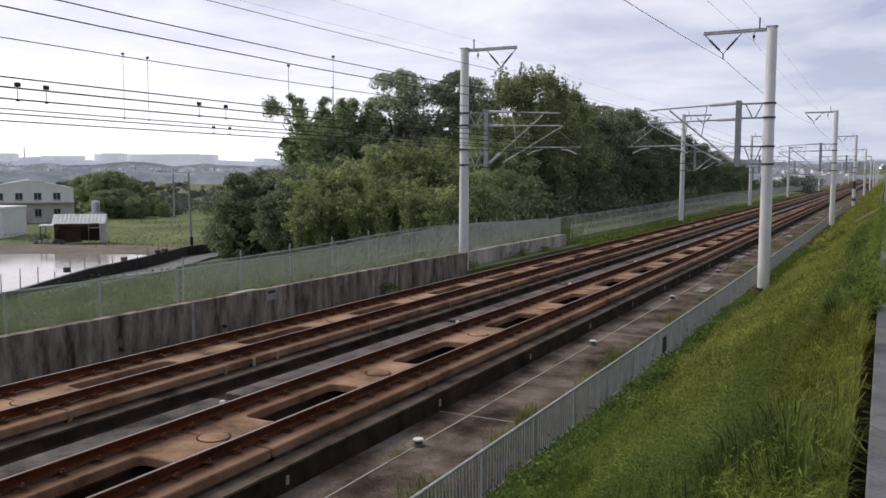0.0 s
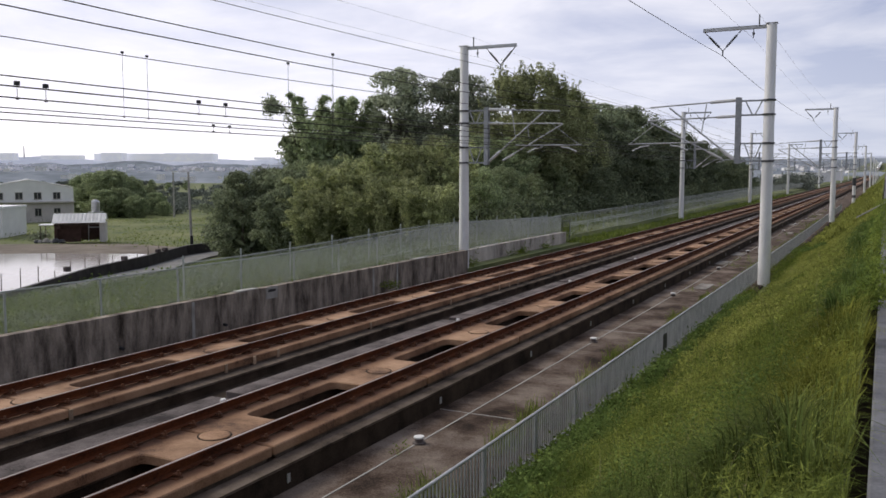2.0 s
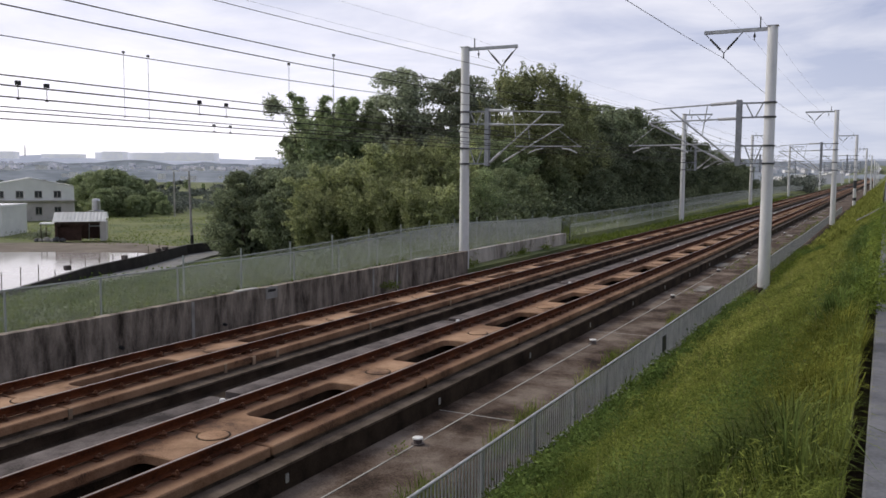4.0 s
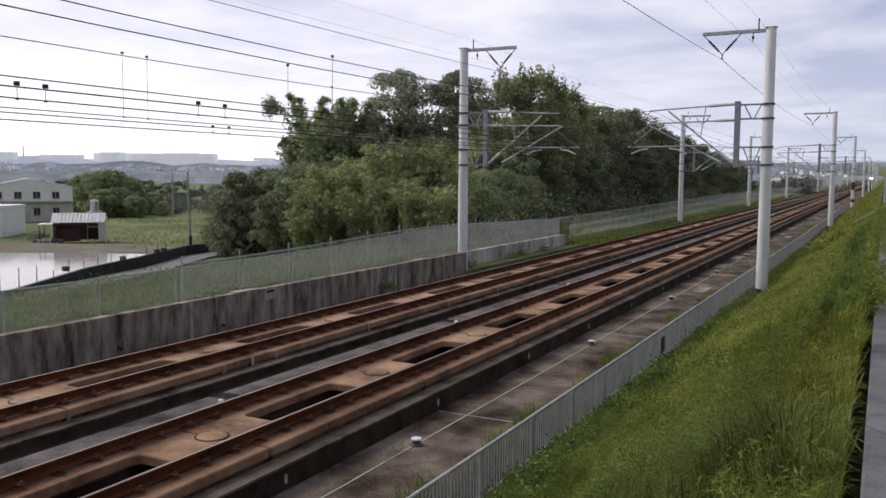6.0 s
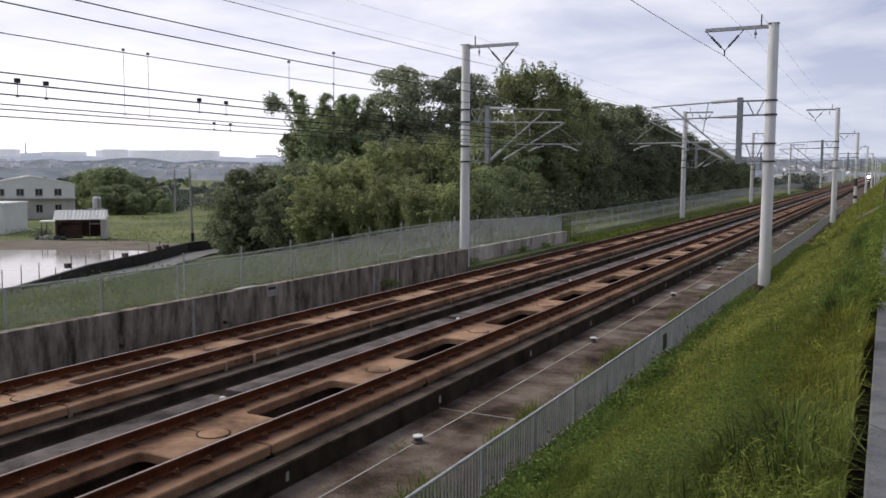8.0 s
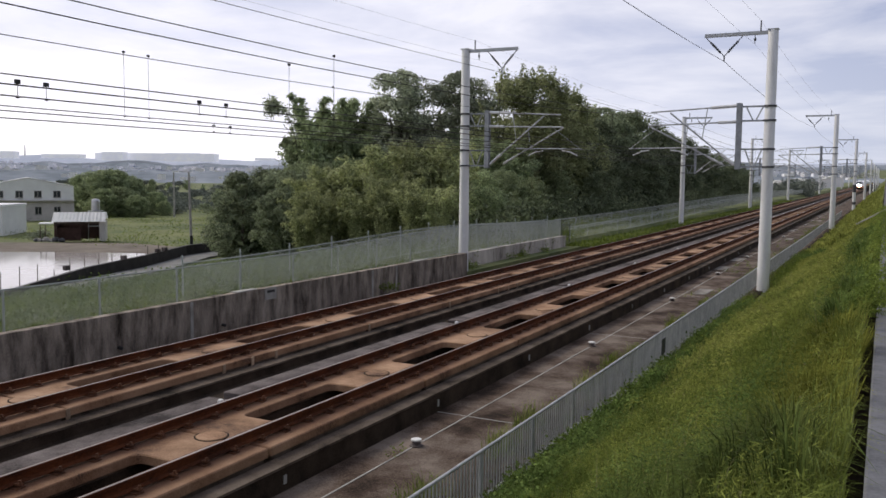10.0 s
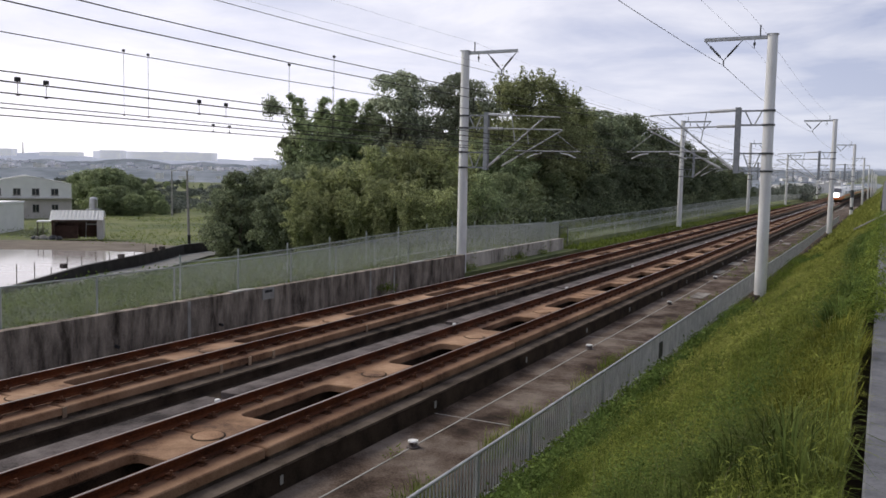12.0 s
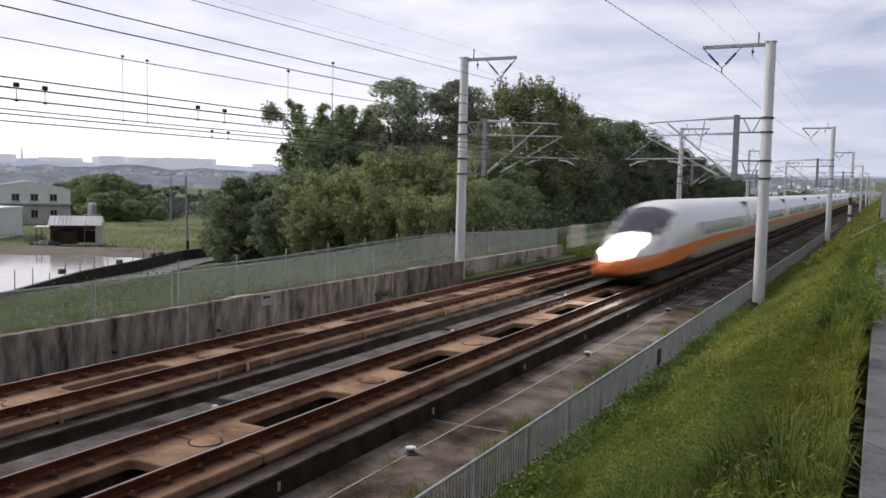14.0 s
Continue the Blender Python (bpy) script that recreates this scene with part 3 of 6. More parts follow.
# ---- retaining wall and mesh fences across the tracks ----
def build_wall():
    near = tagged(empty("wall_west_near"), "streaked grey concrete retaining wall beside the tracks", "wall", kind="structure")
    edges = [-30.0, -11.0, -1.1, 8.9, 19.08, 29.28, 31.18, 38.15]
    for a, b in zip(edges, edges[1:]):
        part("wall_panel", box(bmesh.new(), -9.28, -9.0, a + 0.012, b - 0.012, -1.29, 0.13, 0.012), M["wall"], near)
    for e in edges[1:-1]:
        part("joint_strip", box(bmesh.new(), -9.25, -8.985, e - 0.06, e + 0.06, -1.29, 0.10), M["cap"], near, "paler concrete strip at a joint")
    far = tagged(empty("wall_west_far"), "pale streaked concrete retaining wall behind a mast", "wall", kind="structure")
    for a, b in ((38.15, 43.5), (43.5, 49.0), (49.0, 55.6)):
        part("wall_panel", box(bmesh.new(), -10.25, -9.95, a + 0.01, b - 0.01, -1.2, -0.06, 0.012), M["wall_pale"], far)
    part("wall_return", box(bmesh.new(), -9.95, -9.28, 38.0, 38.15, -1.2, 0.05, 0.01), M["wall"], far)
    for y in (20.2, 32.0):
        pipe = tagged(empty("wall_cap_stone", -9.14, y + 1.4, 0.13), "pale flat stone lying on the wall's top", "cap stone", group="cap stones")
        part("stone", box(bmesh.new(), -0.14, 0.14, -0.5, 0.5, 0, 0.035, 0.008), M["cap"], pipe)
    sign = tagged(empty("wall_sign", -8.995, 22.78, -0.07), "small white rectangular sign with illegible dark bars on the retaining wall", "sign")
    part("plate", box(bmesh.new(), 0, 0.02, -0.31, 0.31, -0.2, 0.2, 0.005), M["cap"], sign)
    part("writing_bar", box(bmesh.new(), 0.02, 0.024, -0.2, 0.2, 0.03, 0.12), M["black"], sign, "dark bar of unreadable writing")
    for y in (16.3, 20.4):
        o = tagged(empty("drain_outlet", -8.99, y, -0.78), "short dark drain outlet in the retaining wall", "drain pipe", group="drain outlets")
        part("pipe", tube(bmesh.new(), (0, 0, 0), (0.12, 0, -0.02), 0.048, n=10), M["black"], o)


def chain_fence(name, label, x, ys, z_top, height, post_step, topple=0.0, gap=0.055, wire=0.004):
    thing = tagged(empty(name), label, "fence", group="mesh fences")
    y0, y1 = ys
    n = max(1, round((y1 - y0) / post_step))
    post = None
    for i in range(n + 1):
        y = y0 + (y1 - y0) * i / n
        if post is None:
            post = part("post", tube(bmesh.new(), (0, 0, -height - 0.3), (0, 0, topple), 0.03, n=8), M["mesh"], thing)
            post.matrix_basis = pose(x, y, z_top(y))
        else:
            again("post", post, thing, pose(x, y, z_top(y)))
    for dz in (0.0, -height):
        ends = [y0 + (y1 - y0) * i / n for i in range(n + 1)]
        bm = polytube(bmesh.new(), [(x, v, z_top(v) + dz) for v in ends], 0.022)
        part("rail_tube", bm, M["mesh"], thing)
    count = int((y1 - y0 + height) / gap)
    vs = []
    for s in (1, -1):
        t0 = np.arange(count) * gap + y0 - (height if s > 0 else 0)
        a, b = t0.copy(), t0 + height
        za, zb = np.zeros(count), np.ones(count) * height
        ca, cb = np.clip(a, y0, y1), np.clip(b, y0, y1)
        za, zb = ca - a, height - (b - cb)
        if s < 0:
            za, zb = height - za, height - zb
        base = np.array([z_top(v) for v in (ca + cb) / 2]) - height
        q = np.zeros((count, 6, 3))
        for j, (ox, oz) in enumerate(((wire, 0), (-wire, wire), (-wire, -wire))):
            q[:, j] = np.stack([np.full(count, x + ox), ca, base + za + oz], -1)
            q[:, j + 3] = np.stack([np.full(count, x + ox), cb, base + zb + oz], -1)
        vs.append(q[(cb - ca) > 0.01])
    v = np.concatenate(vs)
    tagged(mesh_quads("chain_mesh", v, 6, M["mesh"], thing, faces=[[0, 1, 4, 3], [1, 2, 5, 4], [2, 0, 3, 5]]), "diamond wire mesh", kind="stuff")
    return thing


build_wall()
bm = sweep(bmesh.new(), [(-10.3, -1.25), (-10.3, -0.83), (-9.04, -0.81), (-9.04, -1.25)], [38.2, 60, 200, 330] + FAR)
tagged(part("verge", bm, M["earth"]), "narrow grassy verge beside the far track", "verge", kind="structure")


def z_front(y):
    return 0.95 + 0.34 * smooth01(24, 40, y) - 0.30 * smooth01(41, 56, y)


chain_fence("mesh_fence", "grey galvanised wire mesh fence above the retaining wall", -10.5, (2, 56), z_front, 1.35, 3.0)
chain_fence("mesh_fence", "older wire mesh fence with tall posts on the slope", -12.2, (22, 58), lambda y: z_front(y) - 0.12, 1.2, 3.0, 0.28, gap=0.11)
chain_fence("mesh_fence", "low grey wire mesh fence along the far grass verge", -10.3, (57.5, 330), lambda y: 0.42 + 0.3 * smooth01(60, 100, y) + 0.45 * smooth01(90, 150, y), 0.95, 4.0, gap=0.11, wire=0.003)
chain_fence("mesh_fence", "rear wire mesh fence below the trees", -12.4, (60, 260), lambda y: 0.75 + 0.5 * smooth01(60, 150, y), 0.9, 5.0, gap=0.16, wire=0.004)


def build_gate():
    g = tagged(empty("barrier_gate", -10.2, 55.5, -0.02), "small dark barred steel gate in the fence", "gate")
    part("gate_frame", tube(tube(tube(tube(bmesh.new(), (0, 0, -0.6), (0, 0, 0.7), 0.035), (0, 1.6, -0.6), (0, 1.6, 0.7), 0.035), (0, 0, 0.68), (0, 1.6, 0.68), 0.03), (0, 0, -0.2), (0, 1.6, -0.2), 0.03), M["dsteel"], g)
    for i in range(6):
        part("bar", tube(bmesh.new(), (0, 0.25 + 0.2 * i, -0.2), (0, 0.25 + 0.2 * i, 0.68), 0.014, n=6), M["dsteel"], g)


build_gate()


# ---- picket fence at the foot of the bank ----
FX = 4.45


def fence_top(y):
    return 0.12 - 0.0036 * (min(y, 70) - 7)


def build_pickets():
    thing = tagged(empty("picket_fence"), "grey steel picket fence with a pale top rail beside the track", "fence")
    y0, y1 = 0.6, 121.4
    n = 60
    step = (y1 - y0) / n
    post = picket = None
    for i in range(n + 1):
        y = y0 + step * i
        m = pose(FX, y, fence_top(y))
        if post is None:
            post = part("post", box(bmesh.new(), -0.025, 0.025, -0.025, 0.025, -1.0, 0.0, 0.004), M["picket"], thing)
            post.matrix_basis = m
        else:
            again("post", post, thing, m)
        if i < n:
            for dz, r, nm in ((0.0, 0.024, "top_rail"), (-0.70, 0.018, "cross_rail")):
                part(nm, tube(bmesh.new(), (FX, y, fence_top(y) + dz), (FX, y + step, fence_top(y + step) + dz), r, n=8), M["steel"] if not dz else M["picket"], thing)
    rest = bmesh.new()
    k = int((y1 - y0) / 0.1)
    for i in range(k):
        y = y0 + 0.1 * (i + 0.5)
        if y < 29.5:
            m = pose(FX, y, fence_top(y))
            if picket is None:
                picket = part("picket", box(bmesh.new(), -0.009, 0.009, -0.013, 0.013, -0.86, -0.01), M["picket"], thing)
                picket.matrix_basis = m
            else:
                again("picket", picket, thing, m)
        else:
            z = fence_top(y)
            box(rest, FX - 0.008, FX + 0.008, y - 0.012, y + 0.012, z - 0.86, z - 0.01)
    tagged(part("picket_run", rest, M["picket"], thing), kind="stuff")
    s = tagged(empty("fence_sign", FX + 0.03, 21.7, -0.32), "small dark plate hung on the picket fence", "sign")
    part("plate", box(bmesh.new(), 0, 0.012, -0.2, 0.2, -0.2, 0.2, 0.004), M["dsteel"], s)
    r = tagged(empty("slope_handrail"), "thin pale handrail climbing the grass bank", "handrail")
    part("rail_tube", tube(bmesh.new(), (8.17, 45, 1.84), (10.2, 45, 3.08), 0.032), M["cap"], r)
    for x, y, z in ((9.2, 45, 2.42), (10.2, 45, 3.03)):
        part("post", tube(bmesh.new(), (x, y, z - 1.0), (x, y, z), 0.03), M["cap"], r)


build_pickets()


# ---- masts with their cantilevers ----
def mast(side):
    """side +1: east of the line. Local x points away from the track, its origin is the mast's foot."""
    t = empty("catenary_mast")
    tagged(t, "white round concrete mast carrying a cantilever over the track", "mast", group="catenary masts")
    H = 11.0
    part("column", lathe(bmesh.new(), [(0.255, -0.4), (0.252, 0.0), (0.205, H - 0.04), (0.19, H)], 24), M["pole"], t, smooth=True)
    for z in (5.30, 6.05, 7.25, 7.85):
        part("band", lathe(bmesh.new(), [(0.262, z - 0.04), (0.262, z + 0.04)], 20), M["dsteel"], t)
    s = -side      # towards the track
    part("cap_plate", box(bmesh.new(), -0.23, 0.23, -0.2, 0.2, H, H + 0.03, 0.01), M["steel"], t)
    part("top_arm", box(box(bmesh.new(), min(0.2 * s, 2.78 * s), max(0.2 * s, 2.78 * s), -0.07, 0.07, H - 0.17, H - 0.13), min(0.2 * s, 2.78 * s), max(0.2 * s, 2.78 * s), -0.02, 0.02, H - 0.13, H - 0.02), M["steel"], t)
    # the V of insulators that carries the feeder
    vz = H - 1.0
    for x0 in (2.72 * s, 1.2 * s):
        top, low = Vector((x0, 0, H - 0.17)), Vector((1.95 * s, 0, vz))
        part("insulator_rod", tube(bmesh.new(), top, low, 0.02, n=6), M["dsteel"], t)
        axis = (low - top).normalized()
        side_a = axis.orthogonal().normalized()
        side_b = axis.cross(side_a)
        bm = bmesh.new()
        rings = []
        for j in range(15):
            p, rr = top.lerp(low, 0.25 + 0.04 * j), (0.058 if j % 2 else 0.034)
            rings.append([bm.verts.new(p + rr * (math.cos(0.785 * i) * side_a + math.sin(0.785 * i) * side_b)) for i in range(8)])
        for ra, rb in zip(rings, rings[1:]):
            for i in range(8):
                bm.faces.new((ra[i], ra[(i + 1) % 8], rb[(i + 1) % 8], rb[i]))
        bm.faces.new(rings[0][::-1])
        bm.faces.new(rings[-1])
        part("insulator", bm, M["dsteel"], t)
    part("feeder_clamp", tube(bmesh.new(), (1.95 * s, 0, vz + 0.03), (1.95 * s, 0, vz - 0.22), 0.03, n=6), M["dsteel"], t)
    part("earth_pin", tube(bmesh.new(), (0.5 * s, 0, H - 0.05), (0.5 * s, 0, H + 0.42), 0.03, n=6), M["dsteel"], t)
    part("earth_hanger", tube(tube(bmesh.new(), (0.72 * s, 0, H - 0.1), (0.72 * s, 0, H - 0.55), 0.018, n=6), (0.72 * s, 0, H - 0.3), (0.72 * s, 0, H - 0.42), 0.05, n=8), M["dsteel"], t)
    # drop post held off the column
    px = 1.23 * s
    bm = bmesh.new()
    for y in (-0.11, 0.11):
        box(bm, px - 0.11, px + 0.11, y - 0.012, y + 0.012, 5.2, 8.0)
    box(bm, px - 0.012, px + 0.012, -0.11, 0.11, 5.2, 8.0)
    part("drop_post", bm, M["msteel"], t)
    for z in (5.30, 6.05, 7.25, 7.85):
        part("strut", box(bmesh.new(), min(0.2 * s, px), max(0.2 * s, px), -0.05, 0.05, z - 0.035, z + 0.035), M["msteel"], t)
    for za, zb in ((5.32, 6.03), (7.28, 7.83)):
        a, b, c, d = 0.95 * s, 0.68 * s, 0.55 * s, 0.28 * s
        part("brace", tube(bmesh.new(), (a, 0, zb), (b, 0, za), 0.03, n=6), M["steel"], t)
        part("brace", tube(bmesh.new(), (d, 0, zb), (c, 0, za), 0.03, n=6), M["steel"], t)
    # cantilever over the track, which lies 4.87 m off
    def pipe(name, p0, p1, r, m="steel"):
        part(name, tube(bmesh.new(), p0, p1, r, n=8), M[m], t)
    pipe("bracket_tube", (1.2 * s, 0, 7.90), (5.0 * s, 0, 7.70), 0.033)
    pipe("bracket_insulator", (1.35 * s, 0, 7.893), (2.4 * s, 0, 7.838), 0.07, "insul")
    pipe("top_tube", (1.2 * s, 0, 7.22), (5.1 * s, 0, 7.12), 0.033)
    pipe("top_insulator", (1.3 * s, 0, 7.217), (2.1 * s, 0, 7.197), 0.065, "insul")
    pipe("stay_tube", (1.3 * s, 0, 5.32), (4.15 * s, 0, 7.66), 0.038)
    pipe("stay_insulator", (1.4 * s, 0, 5.40), (1.95 * s, 0, 5.853), 0.07, "insul")
    pipe("second_stay", (1.9 * s, 0.4, 5.40), (5.1 * s, 0.1, 7.1), 0.033)
    pipe("stay_insulator", (1.95 * s, 0.394, 5.427), (2.55 * s, 0.34, 5.745), 0.05, "insul")
    pipe("link_tube", (2.55 * s, 0, 7.83), (2.75 * s, 0, 6.52), 0.022)
    pipe("link_tube", (3.35 * s, 0, 7.19), (3.45 * s, 0, 6.45), 0.018)
    pipe("registration_tube", (2.7 * s, 0.1, 6.14), (6.0 * s, 0.1, 6.10), 0.028)
    pipe("registration_stay", (4.6 * s, 0.05, 7.1), (5.9 * s, 0.1, 6.13), 0.012)
    for x0 in (4.1, 5.05):
        k = 1 if x0 > 4.5 else -1
        pipe("steady_arm", (x0 * s, 0.1, 6.02), ((x0 + 0.35 * k) * s, 0.1, 5.98), 0.03, "insul")
        pipe("steady_arm", ((x0 + 0.35 * k) * s, 0.1, 5.98), ((x0 + 0.75 * k) * s, 0.1, 5.80), 0.03, "insul")
        pipe("steady_drop", (x0 * s, 0.1, 6.12), (x0 * s, 0.1, 6.0), 0.018)
    return t


MAST_Y, MAST_STEP, XR, XL, MAST_Z = 38.45, 51.6, 4.87, -9.37, -0.845


EAST_Y = (-13.15, 90.6, 147.0, 222.0, 303.0, 380.0, 458.0, 540.0, 620.0)
WEST_Y = (-13.15, 90.05, 142.0, 201.0, 300.0, 380.0, 455.0, 545.0, 625.0)


def build_masts():
    for side, x, ys in ((1, XR, EAST_Y), (-1, XL, WEST_Y)):
        first = mast(side)
        first.matrix_basis = pose(x, MAST_Y, MAST_Z)
        for y in ys:
            out = 0.2 * side * smooth01(95, 150, y)
            o = copy_thing(first, pose(x + out + swing(y), y, MAST_Z + lift(y)))
            if y == 147.0:
                o["label"] = "white concrete mast with dark bands round its foot"
                for z, h in ((0.9, 0.45), (2.8, 1.2)):
                    part("warning_band", tube(bmesh.new(), (0, 0, z), (0, 0, z + h), 0.262, n=16), M["dsteel"], o, "dark band round the mast")


build_masts()


# ---- wires ----
def wire(name, label, x, z_mid, z_end, r, y0=-13.15, spans=9, nseg=12, group="overhead wires"):
    bm = bmesh.new()
    prev = None
    for k in range(spans):
        for j in range(nseg + (1 if k == spans - 1 else 0)):
            f = j / nseg
            y = y0 + MAST_STEP * (k + f)
            z = z_mid + (z_end - z_mid) * (2 * f - 1) ** 2 + lift(y)
            ring = [bm.verts.new((x + r * math.cos(a), y, z + r * math.sin(a))) for a in (0.3, 1.87, 3.44, 5.01)]
            if prev:
                for i in range(4):
                    bm.faces.new((prev[i], prev[(i + 1) % 4], ring[(i + 1) % 4], ring[i]))
            prev = ring
    t = tagged(empty(name), label, "wire", group=group)
    part("strand", bm, M["wire"], t)
    return t


def dropper(x, xb, y, z0, z1, lump=0.05):
    d = tagged(empty("dropper", x, y, z0), "thin hanger between two overhead wires with dark clamps", "dropper", group="droppers")
    part("strand", tube(bmesh.new(), (0, 0, 0), (xb - x, 0, z1 - z0), 0.004, n=4), M["wire"], d)
    for z, xx, k in ((0, 0, 1.0), (z1 - z0, xb - x, 0.5)):
        part("clamp", box(bmesh.new(), xx - 0.02, xx + 0.02, -lump * k, lump * k, z - lump * k, z + lump * 0.6 * k, 0.006), M["black"], d)


def build_wires():
    wire("messenger_wire", "dark stranded messenger wire above the near track", 0.15, 6.08, 6.80, 0.0095)
    wire("messenger_wire", "heavier second messenger wire above the near track", -0.15, 5.93, 6.70, 0.010)
    wire("contact_wire", "black grooved contact wire above the near track", 0.0, 5.0, 5.02, 0.010)
    wire("contact_wire", "second contact wire above the near track", -0.2, 5.14, 5.2, 0.009)
    wire("contact_wire", "lower auxiliary wire above the near track", 0.1, 4.85, 4.95, 0.009)
    wire("messenger_wire", "thin messenger wire above the far track", -4.5, 6.34, 6.75, 0.010)
    wire("contact_wire", "contact wire above the far track", -4.6, 5.12, 5.2, 0.010)
    wire("contact_wire", "second contact wire above the far track", -4.4, 5.02, 5.1, 0.011)
    wire("contact_wire", "lowest contact wire above the far track", -4.5, 4.90, 4.95, 0.011)
    wire("feeder_wire", "feeder wire slung from the mast tops", XL + 1.95, 8.72, 8.95, 0.012)
    wire("feeder_wire", "feeder wire slung from the mast tops", XR - 1.95, 8.58, 8.95, 0.012)
    wire("earth_wire", "thin earth wire along the mast tops", XL + 0.5, 10.2, 10.55, 0.004)
    wire("earth_wire", "thin earth wire along the mast tops", XR - 0.5, 10.2, 10.55, 0.004)
    wire("earth_wire", "thin return wire below the mast tops", XL + 0.72, 9.3, 9.6, 0.004)
    wire("earth_wire", "thin return wire below the mast tops", XR - 0.72, 9.3, 9.6, 0.004)
    for y in (12.35, 20.0, 27.5, 32.5, 46, 54, 62, 70, 78):
        f = ((y + 13.15) / MAST_STEP % 1 * 2 - 1) ** 2
        dropper(-0.15, -0.15, y, 5.90 + 0.8 * f, 5.02, 0.026)
        f = ((y + 14.1) / MAST_STEP % 1 * 2 - 1) ** 2
        dropper(0.15, 0.15, y + 0.95, 6.15 + 0.7 * f, 5.02, 0.026)
    for y in (10.05, 10.65, 7.35, 6.95):
        dropper(-0.1, -0.1, y, 5.06, 4.87, 0.034)
    for y in (12.6, 13.25, 20, 26, 32):
        dropper(-4.5, -4.5, y, 6.4, 5.1, 0.028)
    for y in (15.2, 15.75):
        dropper(-4.5, -4.5, y, 5.06, 4.92, 0.036)


build_wires()


# ---- the grass bank on which the camera stands, and its path ----
def bank_z(x, y):
    f = (x - BANK_X0) / (BANK_X1 - BANK_X0)
    f = min(1, max(0, f))
    bump = (0.28 - 0.16 * smooth01(14, 30, y)) * noise.noise((x * 0.6, y * 0.35, 3)) + 0.05 * noise.noise((x * 2, y * 1.6, 8))
    return -0.80 + (PATH_Z + 0.72) * (f ** (1.12 + 0.65 * smooth01(24, 46, y))) + bump * min(1, 6 * f * (1.15 - f)) - 0.0036 * min(60, max(0, y - 10)) * (1 - f) + lift(y)


def build_bank():
    ys = [-30, -12] + [-6 + 0.6 * i for i in range(110)] + [60 + 4 * i for i in range(26)] + [164 + 20 * i for i in range(15)] + FAR
    xs = [4.6] + [BANK_X0 + (BANK_X1 - BANK_X0) * i / 16 for i in range(17)]
    n = len(xs)
    verts = [(x + swing(y), y, bank_z(x, y) if i else -1.2 + lift(y)) for y in ys for i, x in enumerate(xs)]
    faces = [(j * n + i, j * n + i + 1, (j + 1) * n + i + 1, (j + 1) * n + i) for j in range(len(ys) - 1) for i in range(n - 1)]
    tagged(mesh_from("bank", verts, faces, M["bank"], smooth=True), "steep earth bank covered in long grass beside the railway", "bank", kind="structure")
    bm = sweep(bmesh.new(), [(9.30, 1.2), (9.30, PATH_Z + 0.035), (9.315, PATH_Z + 0.05), (11.6, PATH_Z + 0.03), (40.0, PATH_Z - 0.2), (40.0, 1.0)], [-60, 0, 60, 200, 330] + FAR)
    tagged(part("path", bm, M["path"]), "plain grey concrete path on top of the bank", "path", kind="structure")
    # The near-black bed colour paints the shadowed gap at the path's edge.
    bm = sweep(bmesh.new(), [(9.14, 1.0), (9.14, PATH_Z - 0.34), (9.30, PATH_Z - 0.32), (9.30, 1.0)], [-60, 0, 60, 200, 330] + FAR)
    tagged(part("path_gutter", bm, M["bed"]), "narrow gutter along the concrete path, its shade in the colour", "gutter", kind="structure")


build_bank()
rng = np.random.default_rng(7)


def blades(name, n, xr, yr, length, width, material, label, zfun, lean=0.5, ypow=1.0, patch=None, parent=None):
    """Many bent grass blades rooted on a slope."""
    x = rng.uniform(*xr, n)
    y = yr[0] + (yr[1] - yr[0]) * rng.uniform(0, 1, n) ** ypow
    if patch:
        keep = np.array([noise.noise((a * patch, b * patch, 5)) for a, b in zip(x, y)]) > rng.uniform(-0.7, 0.4, n)
        x, y = x[keep], y[keep]
        n = len(x)
    if zfun is bank_z:
        keep = np.array([foot_clear(a, b) for a, b in zip(x, y)]) > 0.4
        x, y = x[keep], y[keep]
        n = len(x)
    z = np.array([zfun(a, b) for a, b in zip(x, y)]) - 0.02
    tuft = np.array([noise.noise((a * 1.1, b * 0.8, 11)) for a, b in zip(x, y)])
    L = rng.uniform(*length, n) * (1.0 + 0.7 * tuft)
    w = rng.uniform(*width, n)
    az = rng.uniform(0, 2 * np.pi, n)
    ln = L * rng.uniform(0.15, lean, n)
    dx, dy = np.cos(az), np.sin(az)
    turn = az + np.pi / 2 + rng.uniform(-0.6, 0.6, n)
    wx, wy = np.cos(turn) * w / 2, np.sin(turn) * w / 2
    v = np.zeros((n, 5, 3))
    for j, (bend, up, ww) in enumerate(((0.0, 0.0, 1.0), (0.28, 0.62, 0.9))):
        px, py, pz = x + dx * ln * bend, y + dy * ln * bend, z + L * up
        v[:, 2 * j] = np.stack([px - wx * ww, py - wy * ww, pz], -1)
        v[:, 2 * j + 1] = np.stack([px + wx * ww, py + wy * ww, pz], -1)
    v[:, 4] = np.stack([x + dx * ln, y + dy * ln, z + L * (0.98 - 0.3 * np.minimum(1.5, ln / L) ** 2)], -1)
    return tagged(mesh_quads(name, v, 5, material, parent, faces=[[0, 1, 3], [0, 3, 2], [2, 3, 4]]), label, "grass", kind="stuff")


